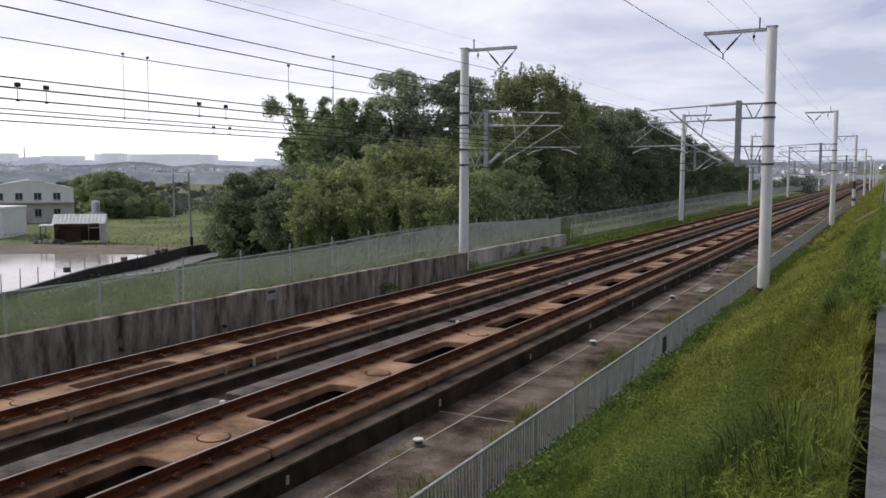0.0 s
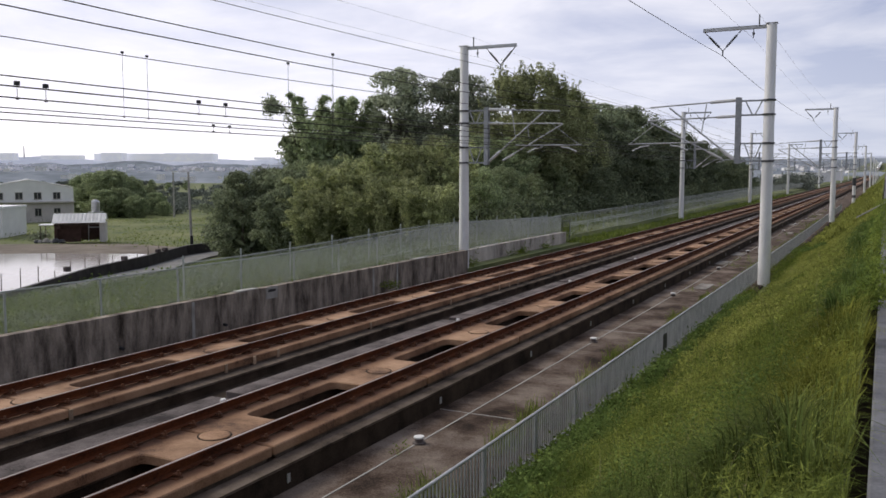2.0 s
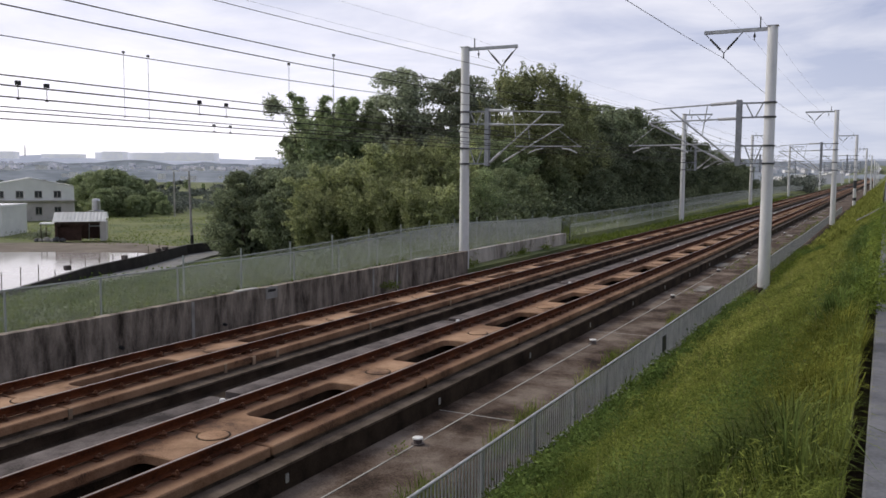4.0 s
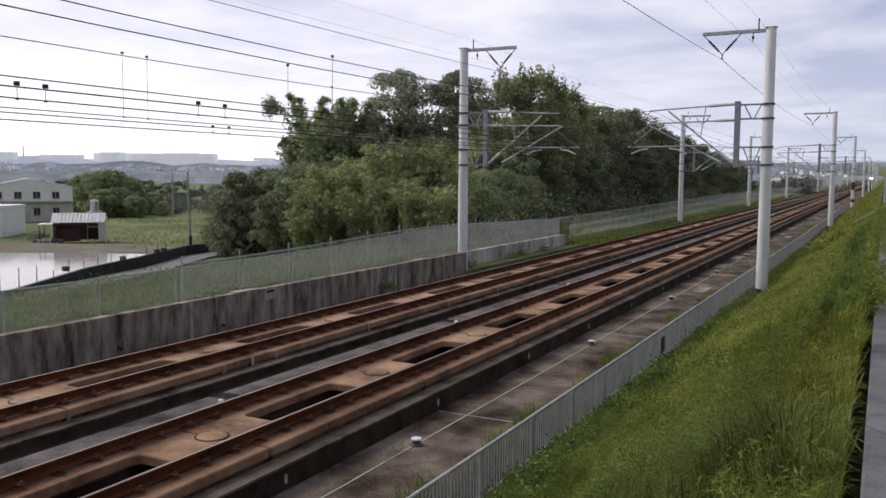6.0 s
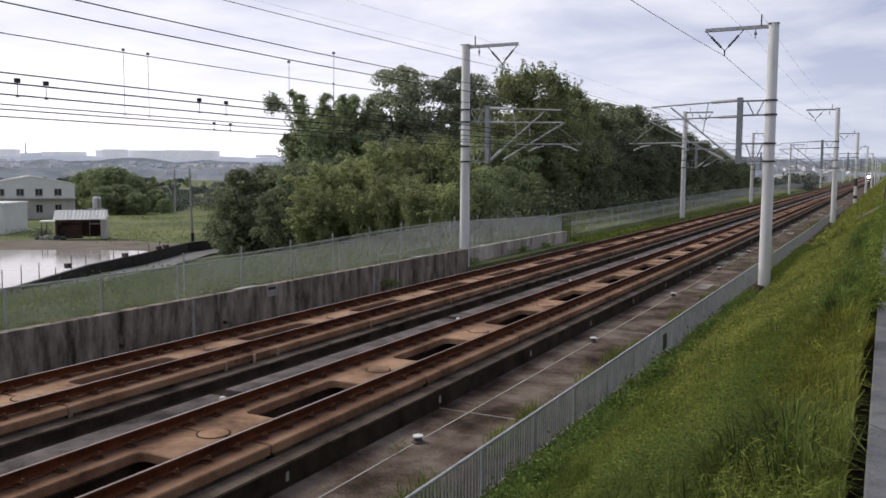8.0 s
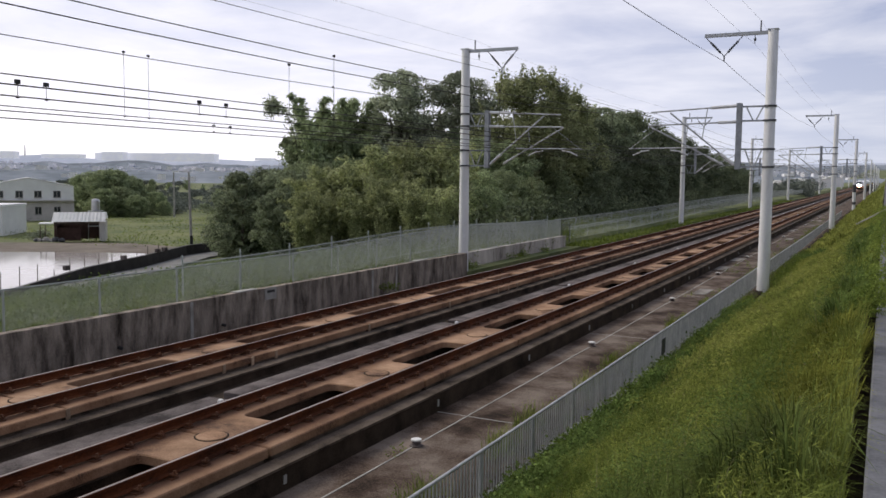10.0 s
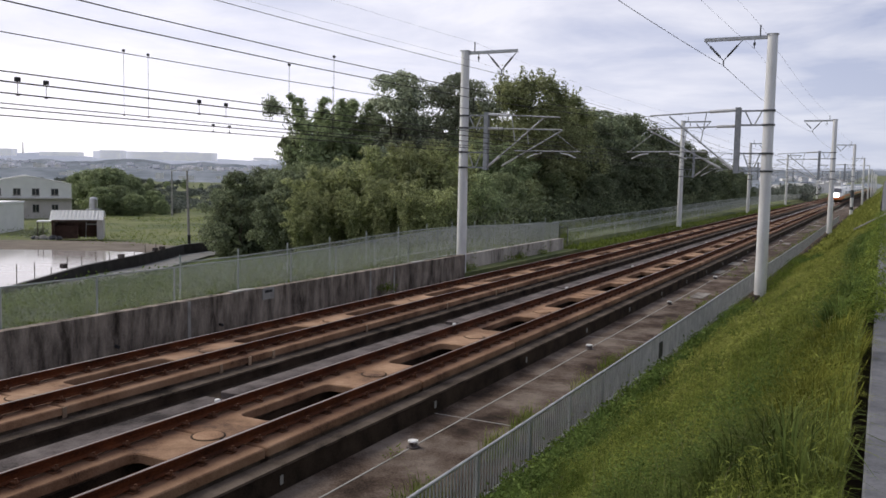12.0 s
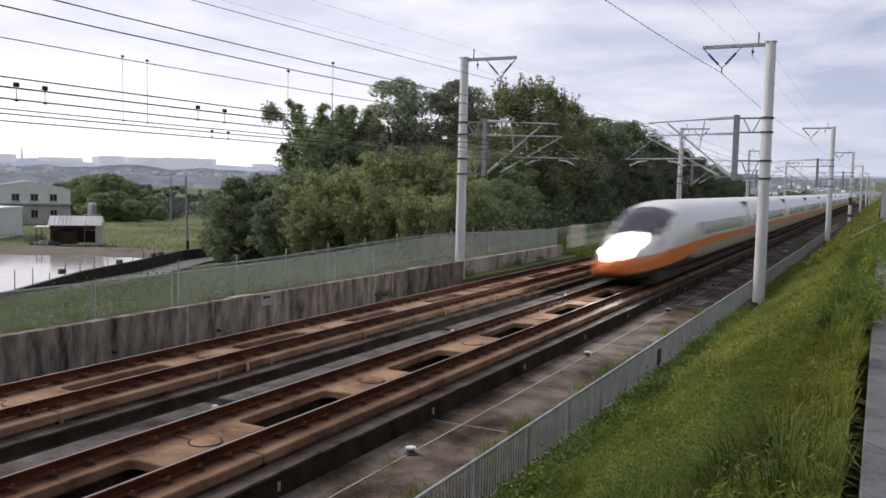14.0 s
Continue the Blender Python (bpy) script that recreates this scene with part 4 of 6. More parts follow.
def tufts(name, count, xr, yr, per, length, width, label, material=None):
    """Tussocks whose blades arch outwards from one root."""
    cx = rng.uniform(*xr, count)
    cy = yr[0] + (yr[1] - yr[0]) * rng.uniform(0, 1, count) ** 1.3
    big = rng.uniform(0.6, 1.15, count)
    wind = rng.uniform(-0.5, 0.5, count)
    k = np.repeat(np.arange(count), per)
    n = len(k)
    az = rng.uniform(0, 2 * np.pi, n)
    rad = np.abs(rng.normal(0, 0.13, n))
    x, y = np.clip(cx[k] + np.cos(az) * rad, 4.75, 9.19), cy[k] + np.sin(az) * rad
    z = np.array([bank_z(a, b) for a, b in zip(x, y)]) - 0.02
    L = rng.uniform(*length, n) * big[k]
    az = az + rng.normal(0, 0.5, n)
    out = L * rng.uniform(0.25, 1.1, n)
    dx, dy = np.cos(az) * out + 0.12 * wind[k], np.sin(az) * out + 0.12 * wind[k]
    turn = az + np.pi / 2 + rng.uniform(-0.5, 0.5, n)
    w = rng.uniform(*width, n)
    wx, wy = np.cos(turn) * w / 2, np.sin(turn) * w / 2
    fall = out / L
    v = np.zeros((n, 5, 3))
    for j, (bend, up, ww) in enumerate(((0.0, 0.0, 0.9), (0.28, 0.68, 0.9))):
        pz = z + L * up * (1 - 0.2 * fall * bend)
        v[:, 2 * j] = np.stack([x + dx * bend - wx * ww, y + dy * bend - wy * ww, pz], -1)
        v[:, 2 * j + 1] = np.stack([x + dx * bend + wx * ww, y + dy * bend + wy * ww, pz], -1)
    v[:, 4] = np.stack([x + dx, y + dy, z + L * (1.0 - 0.45 * np.minimum(1.2, fall) ** 1.5)], -1)
    return tagged(mesh_quads(name, v, 5, material or M["grass"], faces=[[0, 1, 3], [0, 3, 2], [2, 3, 4]]), label, "grass", kind="stuff")


def leafy(name, centres, count, spread, size, material, label, category="weeds"):
    """Low broadleaf weeds: small leaves about many centres."""
    c = np.repeat(np.array(centres), count, axis=0)
    n = len(c)
    p = c + rng.normal(0, 1, (n, 3)) * np.array(spread)
    v = leaf_quads(p, rng.uniform(size[0], size[1], n), 0.9)
    return tagged(mesh_quads(name, v, 4, material), label, category, kind="stuff")


def leaf_quads(p, s, up=0.5, long=1.9, facing=None):
    """Small pointed leaves at the given places; with facing, their blades turn that way."""
    n = len(p)
    a = rng.normal(0, 1, (n, 3))
    b = rng.normal(0, 1, (n, 3))
    if facing is not None:
        b = facing + 0.45 * b
        a = np.cross(a, b)
    else:
        b[:, 2] *= up
    a /= np.linalg.norm(a, axis=1)[:, None]
    b = np.cross(a, b)
    b /= np.linalg.norm(b, axis=1)[:, None] + 1e-9
    h = s[:, None] / 2
    return np.stack([p - a * h * long, p + b * h * 0.8, p + a * h * long, p - b * h * 0.8], 1)


def mound(x, y):
    """Height of the matted growth over the bank's soil."""
    h = 0.14 + 0.16 * noise.noise((x * 0.8, y * 0.55, 21)) + 0.14 * noise.noise((x * 2.3, y * 1.7, 33))
    return max(0.04, h) * (0.35 + 0.65 * smooth01(BANK_X0, BANK_X0 + 0.9, x))


def cushions(name, spots, dens, size, long, material, label, edge=9.2):
    """Soft rounded mounds of fine growth; spots are (x, y, radius, height)."""
    pts, nor = [], []
    for x, y, rad, h in spots:
        n = int(dens * rad * (rad + h))
        d = rng.normal(0, 1, (n, 3))
        d[:, 2] = np.abs(d[:, 2]) * 1.1 - 0.1
        d /= np.linalg.norm(d, axis=1)[:, None]
        k = rng.uniform(0.72, 1.08, n) + 0.25 * rng.uniform(0, 1, n) ** 4
        px, py = np.clip(x + d[:, 0] * rad * k, 4.62, edge), y + d[:, 1] * rad * k
        g = bank_z(x, y)
        slope = (bank_z(x + 0.3, y) - bank_z(x - 0.3, y)) / 0.6
        pts.append(np.stack([px, py, g + slope * (px - x) + h * d[:, 2] * k], -1))
        lie = rng.uniform(0, 1, n)[:, None]
        nor.append(np.where(lie < 0.6, d, rng.normal(0, 1, (n, 3))))
    p, d = np.concatenate(pts), np.concatenate(nor)
    v = leaf_quads(p, rng.uniform(*size, len(p)), 1.0, long, d)
    return tagged(mesh_quads(name, v, 4, material), label, "grass", kind="stuff")


def thatch(name, n, xr, yr, size, long, material, label, where=None, rise=1.0, ypow=1.5):
    """Fine leaves and stalks lying all ways over the mounds."""
    x = rng.uniform(*xr, n)
    y = yr[0] + (yr[1] - yr[0]) * rng.uniform(0, 1, n) ** ypow
    if where is not None:
        keep = np.array([where(p, q) for p, q in zip(x, y)]) > rng.uniform(0, 1, n)
        x, y = x[keep], y[keep]
        n = len(x)
    top = np.array([mound(p, q) for p, q in zip(x, y)])
    z = np.array([bank_z(p, q) for p, q in zip(x, y)]) + top * rise * (0.25 + 0.75 * rng.uniform(0, 1, n) ** 0.5)
    v = leaf_quads(np.stack([x, y, z], -1), rng.uniform(*size, n), 1.0, long)
    return tagged(mesh_quads(name, v, 4, material), label, "grass", kind="stuff")


def hump(spots):
    return lambda x, y: min(1.0, sum(math.exp(-((x - cx) / rx) ** 2 - ((y - cy) / ry) ** 2) for cx, cy, rx, ry in spots))


def foot_clear(x, y):
    """The trodden strip that leaves the mast's foot in view."""
    return 1.0 - math.exp(-((x - 4.87 - (38.3 - y) * 0.1) / 0.34) ** 2) * (1.0 if 33.5 < y < 39.0 else 0.0)


def build_grass():
    fresh = lambda x, y: 1.0 - 0.85 * dark(x, y)
    yellow = hump(((8.8, 7.2, 0.4, 1.1), (8.8, 9.4, 0.4, 1.4), (8.7, 12.0, 0.4, 2.0), (6.9, 16.0, 1.3, 3.5), (7.6, 23.0, 1.3, 5.0), (6.2, 22.0, 0.9, 5.0), (7.4, 31.0, 1.5, 5.0)))
    # Spots of deep green weeds; the mounds' foot shade is in their colour.
    dark = hump(((8.1, 8.0, 0.62, 1.0), (7.5, 8.4, 0.6, 1.0), (7.9, 6.8, 0.5, 0.6), (9.05, 14.5, 0.25, 3.0), (5.6, 12.0, 0.4, 1.2)))
    blades("bank_grass", 42000, (4.85, 9.2), (2.0, 22.0), (0.10, 0.26), (0.004, 0.009), M["grass"], "long bright green grass on the bank", bank_z, 1.9, 1.25)
    blades("bank_grass", 30000, (5.15, 9.18), (20.0, 62.0), (0.10, 0.24), (0.009, 0.020), M["grass_pale"], "long green grass further along the bank", bank_z, 1.5, 1.3)
    blades("bank_grass", 22000, (4.9, 9.05), (60.0, 330.0), (0.25, 0.5), (0.05, 0.10), M["grass_pale"], "far bank grass", bank_z, 1.0, 1.6)
    blades("bank_grass", 9000, (4.85, 9.1), (-8.0, 2.5), (0.12, 0.34), (0.006, 0.014), M["grass"], "long grass on the bank behind the viewpoint", bank_z, 1.4, 1.0)
    kinds = {"grass": [], "yellow": [], "dark": []}
    for i in range(620):
        y = 3.2 + 33 * random.random() ** 1.35
        x = random.uniform(5.25, 9.0)
        if foot_clear(x, y) < 0.6:
            continue
        k = "dark" if dark(x, y) > random.random() else "yellow" if yellow(x, y) > random.random() * 1.3 else "grass"
        rad = random.uniform(0.2, 0.5)
        kinds[k].append((x, y, rad, random.uniform(0.16, 0.48) + (0.12 if k == "dark" else 0.0)))
    kinds["dark"] += [(7.9, 8.5, 0.75, 0.62), (7.4, 8.2, 0.6, 0.5), (8.3, 8.9, 0.55, 0.5), (7.0, 9.0, 0.6, 0.42)]
    for k, material, label in (("grass", M["grass"], "soft mounds of fine meadow grass"), ("yellow", M["grass_yellow"], "yellow-green mounds of fine grass"), ("dark", M["weed_deep"], "dark green bushy weed mounds, foot shade coloured in")):
        near = [q for q in kinds[k] if q[1] < 13]
        cushions("bank_grass", near, 1500 if k != "dark" else 2000, (0.006, 0.013), 6.5 if k != "dark" else 4.0, material, label)
        cushions("bank_grass", [q for q in kinds[k] if q[1] >= 13], 560, (0.010, 0.022), 5.5, M["grass_pale"] if k == "yellow" else material, label)
    rim = []
    for i in range(70):
        y = 10.6 + 40 * (i / 70) ** 1.5
        rim.append((random.uniform(9.12, 9.3 + 0.006 * y), y, random.uniform(0.16, 0.3) + 0.004 * y, random.uniform(0.16, 0.34) + 0.003 * y))
    cushions("bank_weeds", rim, 1300, (0.010, 0.022), 4.5, M["weed"], "dark weeds growing over the path's edge", 10.2)
    toe = []
    for i in range(74):
        y = 8.6 + 30 * (i / 74) ** 1.2
        x = random.uniform(4.85, 5.2)
        if foot_clear(x, y) > 0.6:
            toe.append((x, y, random.uniform(0.2, 0.42), random.uniform(0.3, 0.6)))
    cushions("bank_weeds", toe, 620, (0.016, 0.036), 2.2, M["weed_deep"], "dark leafy bushes at the foot of the bank")
    thatch("bank_grass", 90000, (4.95, 9.18), (2.5, 14.0), (0.005, 0.011), 7.0, M["grass"], "matted fine meadow grass over the bank", fresh)
    thatch("bank_grass", 80000, (4.95, 9.18), (12.0, 34.0), (0.008, 0.018), 5.5, M["grass"], "matted meadow grass along the bank", fresh)
    thatch("bank_grass", 50000, (4.95, 9.16), (30.0, 80.0), (0.018, 0.042), 4.5, M["grass_pale"], "matted meadow grass further along the bank", foot_clear)
    tufts("bank_grass", 330, (5.2, 9.15), (2.5, 24.0), 70, (0.2, 0.42), (0.003, 0.0065), "arching tufts of tall grass on the bank")
    tufts("bank_grass", 200, (5.9, 8.9), (22.0, 62.0), 36, (0.18, 0.34), (0.009, 0.018), "tall grass tufts further along the bank")
    tufts("bank_grass", 34, (7.5, 9.0), (4.3, 6.9), 130, (0.32, 0.62), (0.006, 0.013), "broad arching blades of reedy grass on the bank", M["reed"])
    tufts("bank_grass", 12, (6.8, 7.8), (5.4, 7.6), 130, (0.3, 0.55), (0.007, 0.014), "broad arching grass lower on the bank", M["reed"])
    tufts("bank_grass", 34, (8.5, 9.15), (6.5, 13.0), 110, (0.25, 0.45), (0.005, 0.010), "upright yellow-green grass beside the path", M["grass_yellow"])
    tufts("bank_grass", 46, (8.7, 8.98), (11, 34.0), 120, (0.3, 0.55), (0.008, 0.016), "dark weeds hanging over the path's edge", M["weed_deep"])
    blades("seed_grass", 1500, (5.3, 8.9), (3.0, 45.0), (0.35, 0.6), (0.003, 0.006), M["straw"], "thin pale seed stalks standing above the grass", bank_z, 0.9, 1.3, 0.5)
    cs = []
    for i in range(620):
        y = 3 + 58 * random.random() ** 1.5
        x = 4.66 + 0.6 * random.random() ** 1.4
        if foot_clear(x, y) > 0.5:
            cs.append((x, y, bank_z(x, y) + 0.05 + 0.2 * random.random()))
    leafy("bank_weeds", cs, 60, (0.13, 0.14, 0.09), (0.018, 0.05), M["weed"], "green broadleaf weeds at the fence's foot")
    cs = []
    for i in range(1700):
        x, y = random.uniform(5.2, 9.0), 3 + 40 * random.random() ** 1.4
        cs.append((x, y, bank_z(x, y) + mound(x, y) + random.uniform(0.0, 0.15)))
    leafy("seed_heads", cs, 3, (0.03, 0.03, 0.03), (0.006, 0.014), M["straw"], "tiny pale seed heads above the grass", "seed heads")
    cs = []
    for cx, cy, rad in ((5.0, 11.2, 0.34), (5.05, 10.2, 0.34), (5.1, 12.6, 0.32), (5.15, 13.8, 0.3), (5.15, 15.4, 0.3), (5.2, 17.5, 0.3), (5.1, 20.5, 0.3), (5.1, 24, 0.35), (5.2, 29, 0.4), (5.3, 55, 0.8), (5.35, 9.2, 0.4)):
        for j in range(46):
            x, y = cx + random.gauss(0, rad * 0.55), cy + random.gauss(0, rad * 1.1)
            x = min(9.05, max(4.7, x))
            cs.append((x, y, bank_z(x, y) + 0.06 + 0.26 * random.random()))
    leafy("bank_weeds", cs, 80, (0.11, 0.12, 0.09), (0.022, 0.06), M["weed_deep"], "dark leafy thickets at the foot of the bank")
    cs = []
    for i in range(520):
        y = 8.5 + 85 * random.random() ** 1.3
        if noise.noise((y * 0.55, 3, 7)) > -0.12:
            cs.append((random.uniform(3.45, 4.15), y, -0.76 + 0.2 * random.random()))
    for i in range(260):
        y = 26 + 90 * random.random()
        if noise.noise((y * 0.3, 8, 2)) > 0.05:
            cs.append((random.uniform(2.3, 4.2), y, -0.76 + 0.12 * random.random()))
    for x, y in ((2.12, 12.2), (2.2, 12.35), (3.3, 15.6), (3.9, 17.2), (3.85, 17.5), (4.0, 17.3)):
        cs.append((x, y, -0.74))
    leafy("walkway_weeds", cs, 34, (0.07, 0.13, 0.07), (0.015, 0.038), M["weed"], "weeds growing in the walkway joints")
    flat = lambda x, y: -0.80 + lift(y)
    for x, y, m in ((3.5, 10.6, 200), (3.55, 13.6, 200), (3.45, 15.1, 160), (3.6, 18.3, 260), (3.4, 21.0, 220), (3.6, 22.4, 260), (3.6, 27.0, 260), (3.5, 33.0, 260)):
        blades("walkway_grass", m, (x - 0.22, x + 0.22), (y - 0.5, y + 0.5), (0.18, 0.5), (0.006, 0.012), M["grass"], "tuft of grass growing from the walkway's joint", flat, 0.9)
    blades("verge_grass", 9000, (-10.2, -7.8), (56.0, 200.0), (0.1, 0.32), (0.02, 0.05), M["weed"], "grass on the far verge beside the track", flat, 0.7, 1.4)
    blades("verge_grass", 14000, (-12.6, -9.4), (6.0, 30.0), (0.10, 0.30), (0.012, 0.03), M["grass"], "yellow-green grass behind the wall's top", lambda x, y: ground_z(x, y), 0.9, 1.0)
    cs = []
    for i in range(1500):
        x, y = -10.6 - 13 * random.random() ** 1.3, random.uniform(12, 62)
        cs.append((x, y, ground_z(x, y) + 0.05 + 0.3 * random.random()))
    leafy("slope_weeds", cs, 46, (0.42, 0.42, 0.12), (0.03, 0.08), M["weed"], "dark green creeping weeds on the slope behind the fence")
    blades("verge_grass", 16000, (-22.0, -9.4), (8.0, 60.0), (0.10, 0.30), (0.012, 0.035), M["weed"], "grass strip behind the retaining wall", lambda x, y: ground_z(x, y), 0.7, 1.0)
    cs = []
    for i in range(620):
        x, y = random.uniform(-32, -17), random.uniform(22, 78)
        cs.append((x, y, ground_z(x, y) + 0.1 + 0.5 * random.random() ** 2))
    leafy("slope_weeds", cs, 60, (0.7, 0.7, 0.14), (0.04, 0.11), M["weed_deep"], "dark bushy weeds on the lower slope")
    cs = []
    for i in range(900):
        x, y = random.uniform(-118, -54), random.uniform(66, 175)
        if noise.noise((x * 0.06, y * 0.06, 4)) > -0.05:
            cs.append((x, y, ground_z(x, y) + 0.1 + 0.5 * random.random() ** 2))
    leafy("field_weeds", cs, 46, (1.5, 1.5, 0.16), (0.05, 0.13), M["weed"], "rough weeds scattered over the field")
    cs = []
    for x, y in ((-66, 83), (-63, 80), (-60, 88), (-70, 92), (-58, 77), (-88, 66), (-82, 70), (-62, 95), (-75, 100), (-54, 82), (-90, 84)):
        for j in range(7):
            cs.append((x + random.gauss(0, 0.7), y + random.gauss(0, 0.7), ground_z(x, y) + 0.2 + 0.8 * random.random()))
    leafy("field_shrubs", cs, 90, (0.4, 0.4, 0.26), (0.10, 0.24), M["leaf_dark"], "dark low shrubs standing in the field", "shrubs")
    blades("slope_grass", 9000, (-22.0, -12.5), (58.0, 135.0), (0.2, 0.5), (0.03, 0.07), M["grass"], "pale grass strip between the fence and the wood", lambda x, y: ground_z(x, y), 0.8, 1.0)
    blades("slope_grass", 26000, (-45.0, -12.0), (20.0, 110.0), (0.15, 0.45), (0.04, 0.10), M["weed"], "rough grass on the embankment slope", lambda x, y: ground_z(x, y), 0.7, 1.0)
    cs = []
    for i in range(620):
        y = 54 + 170 * random.random() ** 1.2
        x = -15.0 - 9 * random.random() - 0.02 * y
        cs.append((x, y, ground_z(x, y) + 0.2 + 2.0 * random.random()))
    leafy("underbrush", cs, 46, (0.7, 0.7, 0.45), (0.10, 0.26), M["leaf_deep"], "dark underbrush below the trees", "underbrush")
    cs = []
    for y, w in ((39.5, 0.8), (45.5, 0.4), (47, 0.6), (50.5, 0.5), (30.3, 0.5)):
        for j in range(int(12 * w)):
            cs.append((-9.7 + random.uniform(-0.1, 0.5) + (0.9 if y < 35 else 0), y + random.uniform(-0.7, 0.7) * w, -0.74 + 0.3 * random.random() * w))
    leafy("wall_weeds", cs, 40, (0.1, 0.16, 0.09), (0.03, 0.07), M["weed"], "weeds at the foot of the retaining wall")


build_grass()


# ---- trees ----
def crown_mesh(seed, height, radius, low, clumps, per, size, spiky=0.0):
    """Leaves on the skins of many boughs, which fill an uneven envelope from low upwards."""
    r = np.random.default_rng(seed)
    pts = []
    for i in range(clumps):
        f = r.uniform(0, 1) ** 0.85
        z = low + (height - low) * f
        env = radius * (math.sin(math.pi * min(1, 0.14 + 0.82 * f)) ** 0.6) * r.uniform(0.8, 1.15)
        a = r.uniform(0, 2 * math.pi)
        rr = env * math.sqrt(r.uniform(0.25, 1.0))
        pts.append((rr * math.cos(a), rr * math.sin(a), z))
    c = np.array(pts)
    cr = r.uniform(0.5, 1.0, clumps) * radius * 0.27
    k = np.repeat(np.arange(clumps), per)
    d = r.normal(0, 1, (len(k), 3))
    d[:, 2] += 0.35
    d /= np.linalg.norm(d, axis=1)[:, None]
    rad = cr[k] * np.where(r.uniform(0, 1, len(k)) < 0.78, r.uniform(0.78, 1.12, len(k)), r.uniform(0.3, 1.5, len(k)))
    p = c[k] + d * rad[:, None] * np.array((1.0, 1.0, 0.72))
    if spiky:
        # upright twigs that feather the top
        m = r.integers(0, clumps, 260)
        t = r.uniform(0, 1, (260, 26))
        lean = r.normal(0, 0.18, (260, 1, 2))
        tw = np.repeat(c[m][:, None], 26, 1) + r.normal(0, 0.08 * radius, (260, 1, 3))
        tw = tw + np.concatenate([lean * t[..., None] * spiky, t[..., None] * spiky], -1) + r.normal(0, 0.09, tw.shape)
        tw = tw.reshape(-1, 3)
        p = np.concatenate([p, tw])
        d = np.concatenate([d, r.normal(0, 1, tw.shape)])
    p[:, 2] = np.maximum(p[:, 2], 0.15)
    s = size[0] + (size[1] - size[0]) * r.uniform(0, 1, len(p)) ** 1.8
    # the dense heart of the crown
    m = 420
    a, f = r.uniform(0, 2 * math.pi, m), r.uniform(0.0, 0.72, m)
    rr = radius * 0.55 * np.sqrt(r.uniform(0, 1, m)) * np.sin(np.pi * np.clip(0.2 + 0.8 * f, 0, 1)) ** 0.5
    core = np.stack([rr * np.cos(a), rr * np.sin(a), low * 0.9 + (height - low) * f], -1)
    return np.concatenate([p, core]), np.concatenate([s, r.uniform(0.35, 0.7, m)]), c, np.concatenate([d, r.normal(0, 1, (m, 3))])


def plume_mesh(seed, height, radius, stems, per, size):
    """Bamboo: many stems that rise and arch outwards, feathered with leaves."""
    r = np.random.default_rng(seed)
    pts, c, nor = [], [], []
    for i in range(stems):
        a = r.uniform(0, 2 * math.pi)
        h = height * r.uniform(0.5, 1.0)
        out = radius * r.uniform(0.15, 0.95)
        r0 = radius * 0.45 * math.sqrt(r.uniform(0, 1))
        f = r.uniform(0.08, 1.0, per) ** 0.8
        reach = r0 + out * f ** 2.6
        z = h * (np.sin(f * 1.7) / math.sin(1.57))
        spread = (0.10 + 0.40 * np.sin(np.pi * np.clip(f, 0, 0.97))) * radius * 0.40
        off = r.normal(0, 1, (per, 3)) * spread[:, None] * np.array((0.6, 0.6, 0.6))
        p = np.stack([reach * math.cos(a), reach * math.sin(a), z], -1) + off
        pts.append(p)
        nor.append(off / (np.linalg.norm(off, axis=1)[:, None] + 1e-6) + np.array((0.4 * math.cos(a), 0.4 * math.sin(a), 0.5)))
        c.append((r0 * math.cos(a) + out * 0.5 * math.cos(a), r0 * math.sin(a) + out * 0.5 * math.sin(a), h * 0.8))
    p = np.concatenate(pts)
    p[:, 2] = np.maximum(p[:, 2], 0.1)
    return p, size[0] + (size[1] - size[0]) * r.uniform(0, 1, len(p)) ** 1.8, np.array(c), np.concatenate(nor)


def tree(name, label, seed, height, radius, low, leaf, clumps=46, per=230, size=(0.22, 0.5), trunk_r=0.22, spiky=0.0):
    t = tagged(empty(name), label, "tree", group="embankment trees")
    bamboo = "bamboo" in name
    if bamboo:
        p, s, c, d = plume_mesh(seed, height, radius, clumps, per, size)
    else:
        p, s, c, d = crown_mesh(seed, height, radius, low, clumps, per, size, spiky)
    bm = bmesh.new()
    r = random.Random(seed)
    prev = Vector((0, 0, -0.5))
    top = height * 0.72
    k = 5
    for i in range(k):
        nxt = Vector((r.uniform(-0.25, 0.25) * (i + 1) * 0.5, r.uniform(-0.25, 0.25) * (i + 1) * 0.5, top * (i + 1) / k))
        tube(bm, prev, nxt, trunk_r * (1 - 0.75 * i / k), trunk_r * (1 - 0.75 * (i + 1) / k), 8)
        prev = nxt
    part("trunk", bm, M["bark"], t)
    for i in range(7):
        q = c[r.randrange(len(c))]
        z0 = max(low * 0.7, q[2] * 0.6)
        bm = tube(bmesh.new(), (0, 0, min(z0, top * 0.9)), tuple(q), trunk_r * 0.4, trunk_r * 0.08, 6)
        part("limb", bm, M["bark"], t)
    mesh_quads("crown", leaf_quads(p, s, 0.5, 2.8 if bamboo else 1.9, d), 4, leaf, t)
    return t


CAM_X, CAM_Z, YAW = 9.32, 3.98, 27.33
FPX = 1509.0


def spot(px, dist):
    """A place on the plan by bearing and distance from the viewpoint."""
    a = radians(YAW) - math.atan((px - 784) / FPX)
    return CAM_X - dist * math.sin(a), dist * math.cos(a)


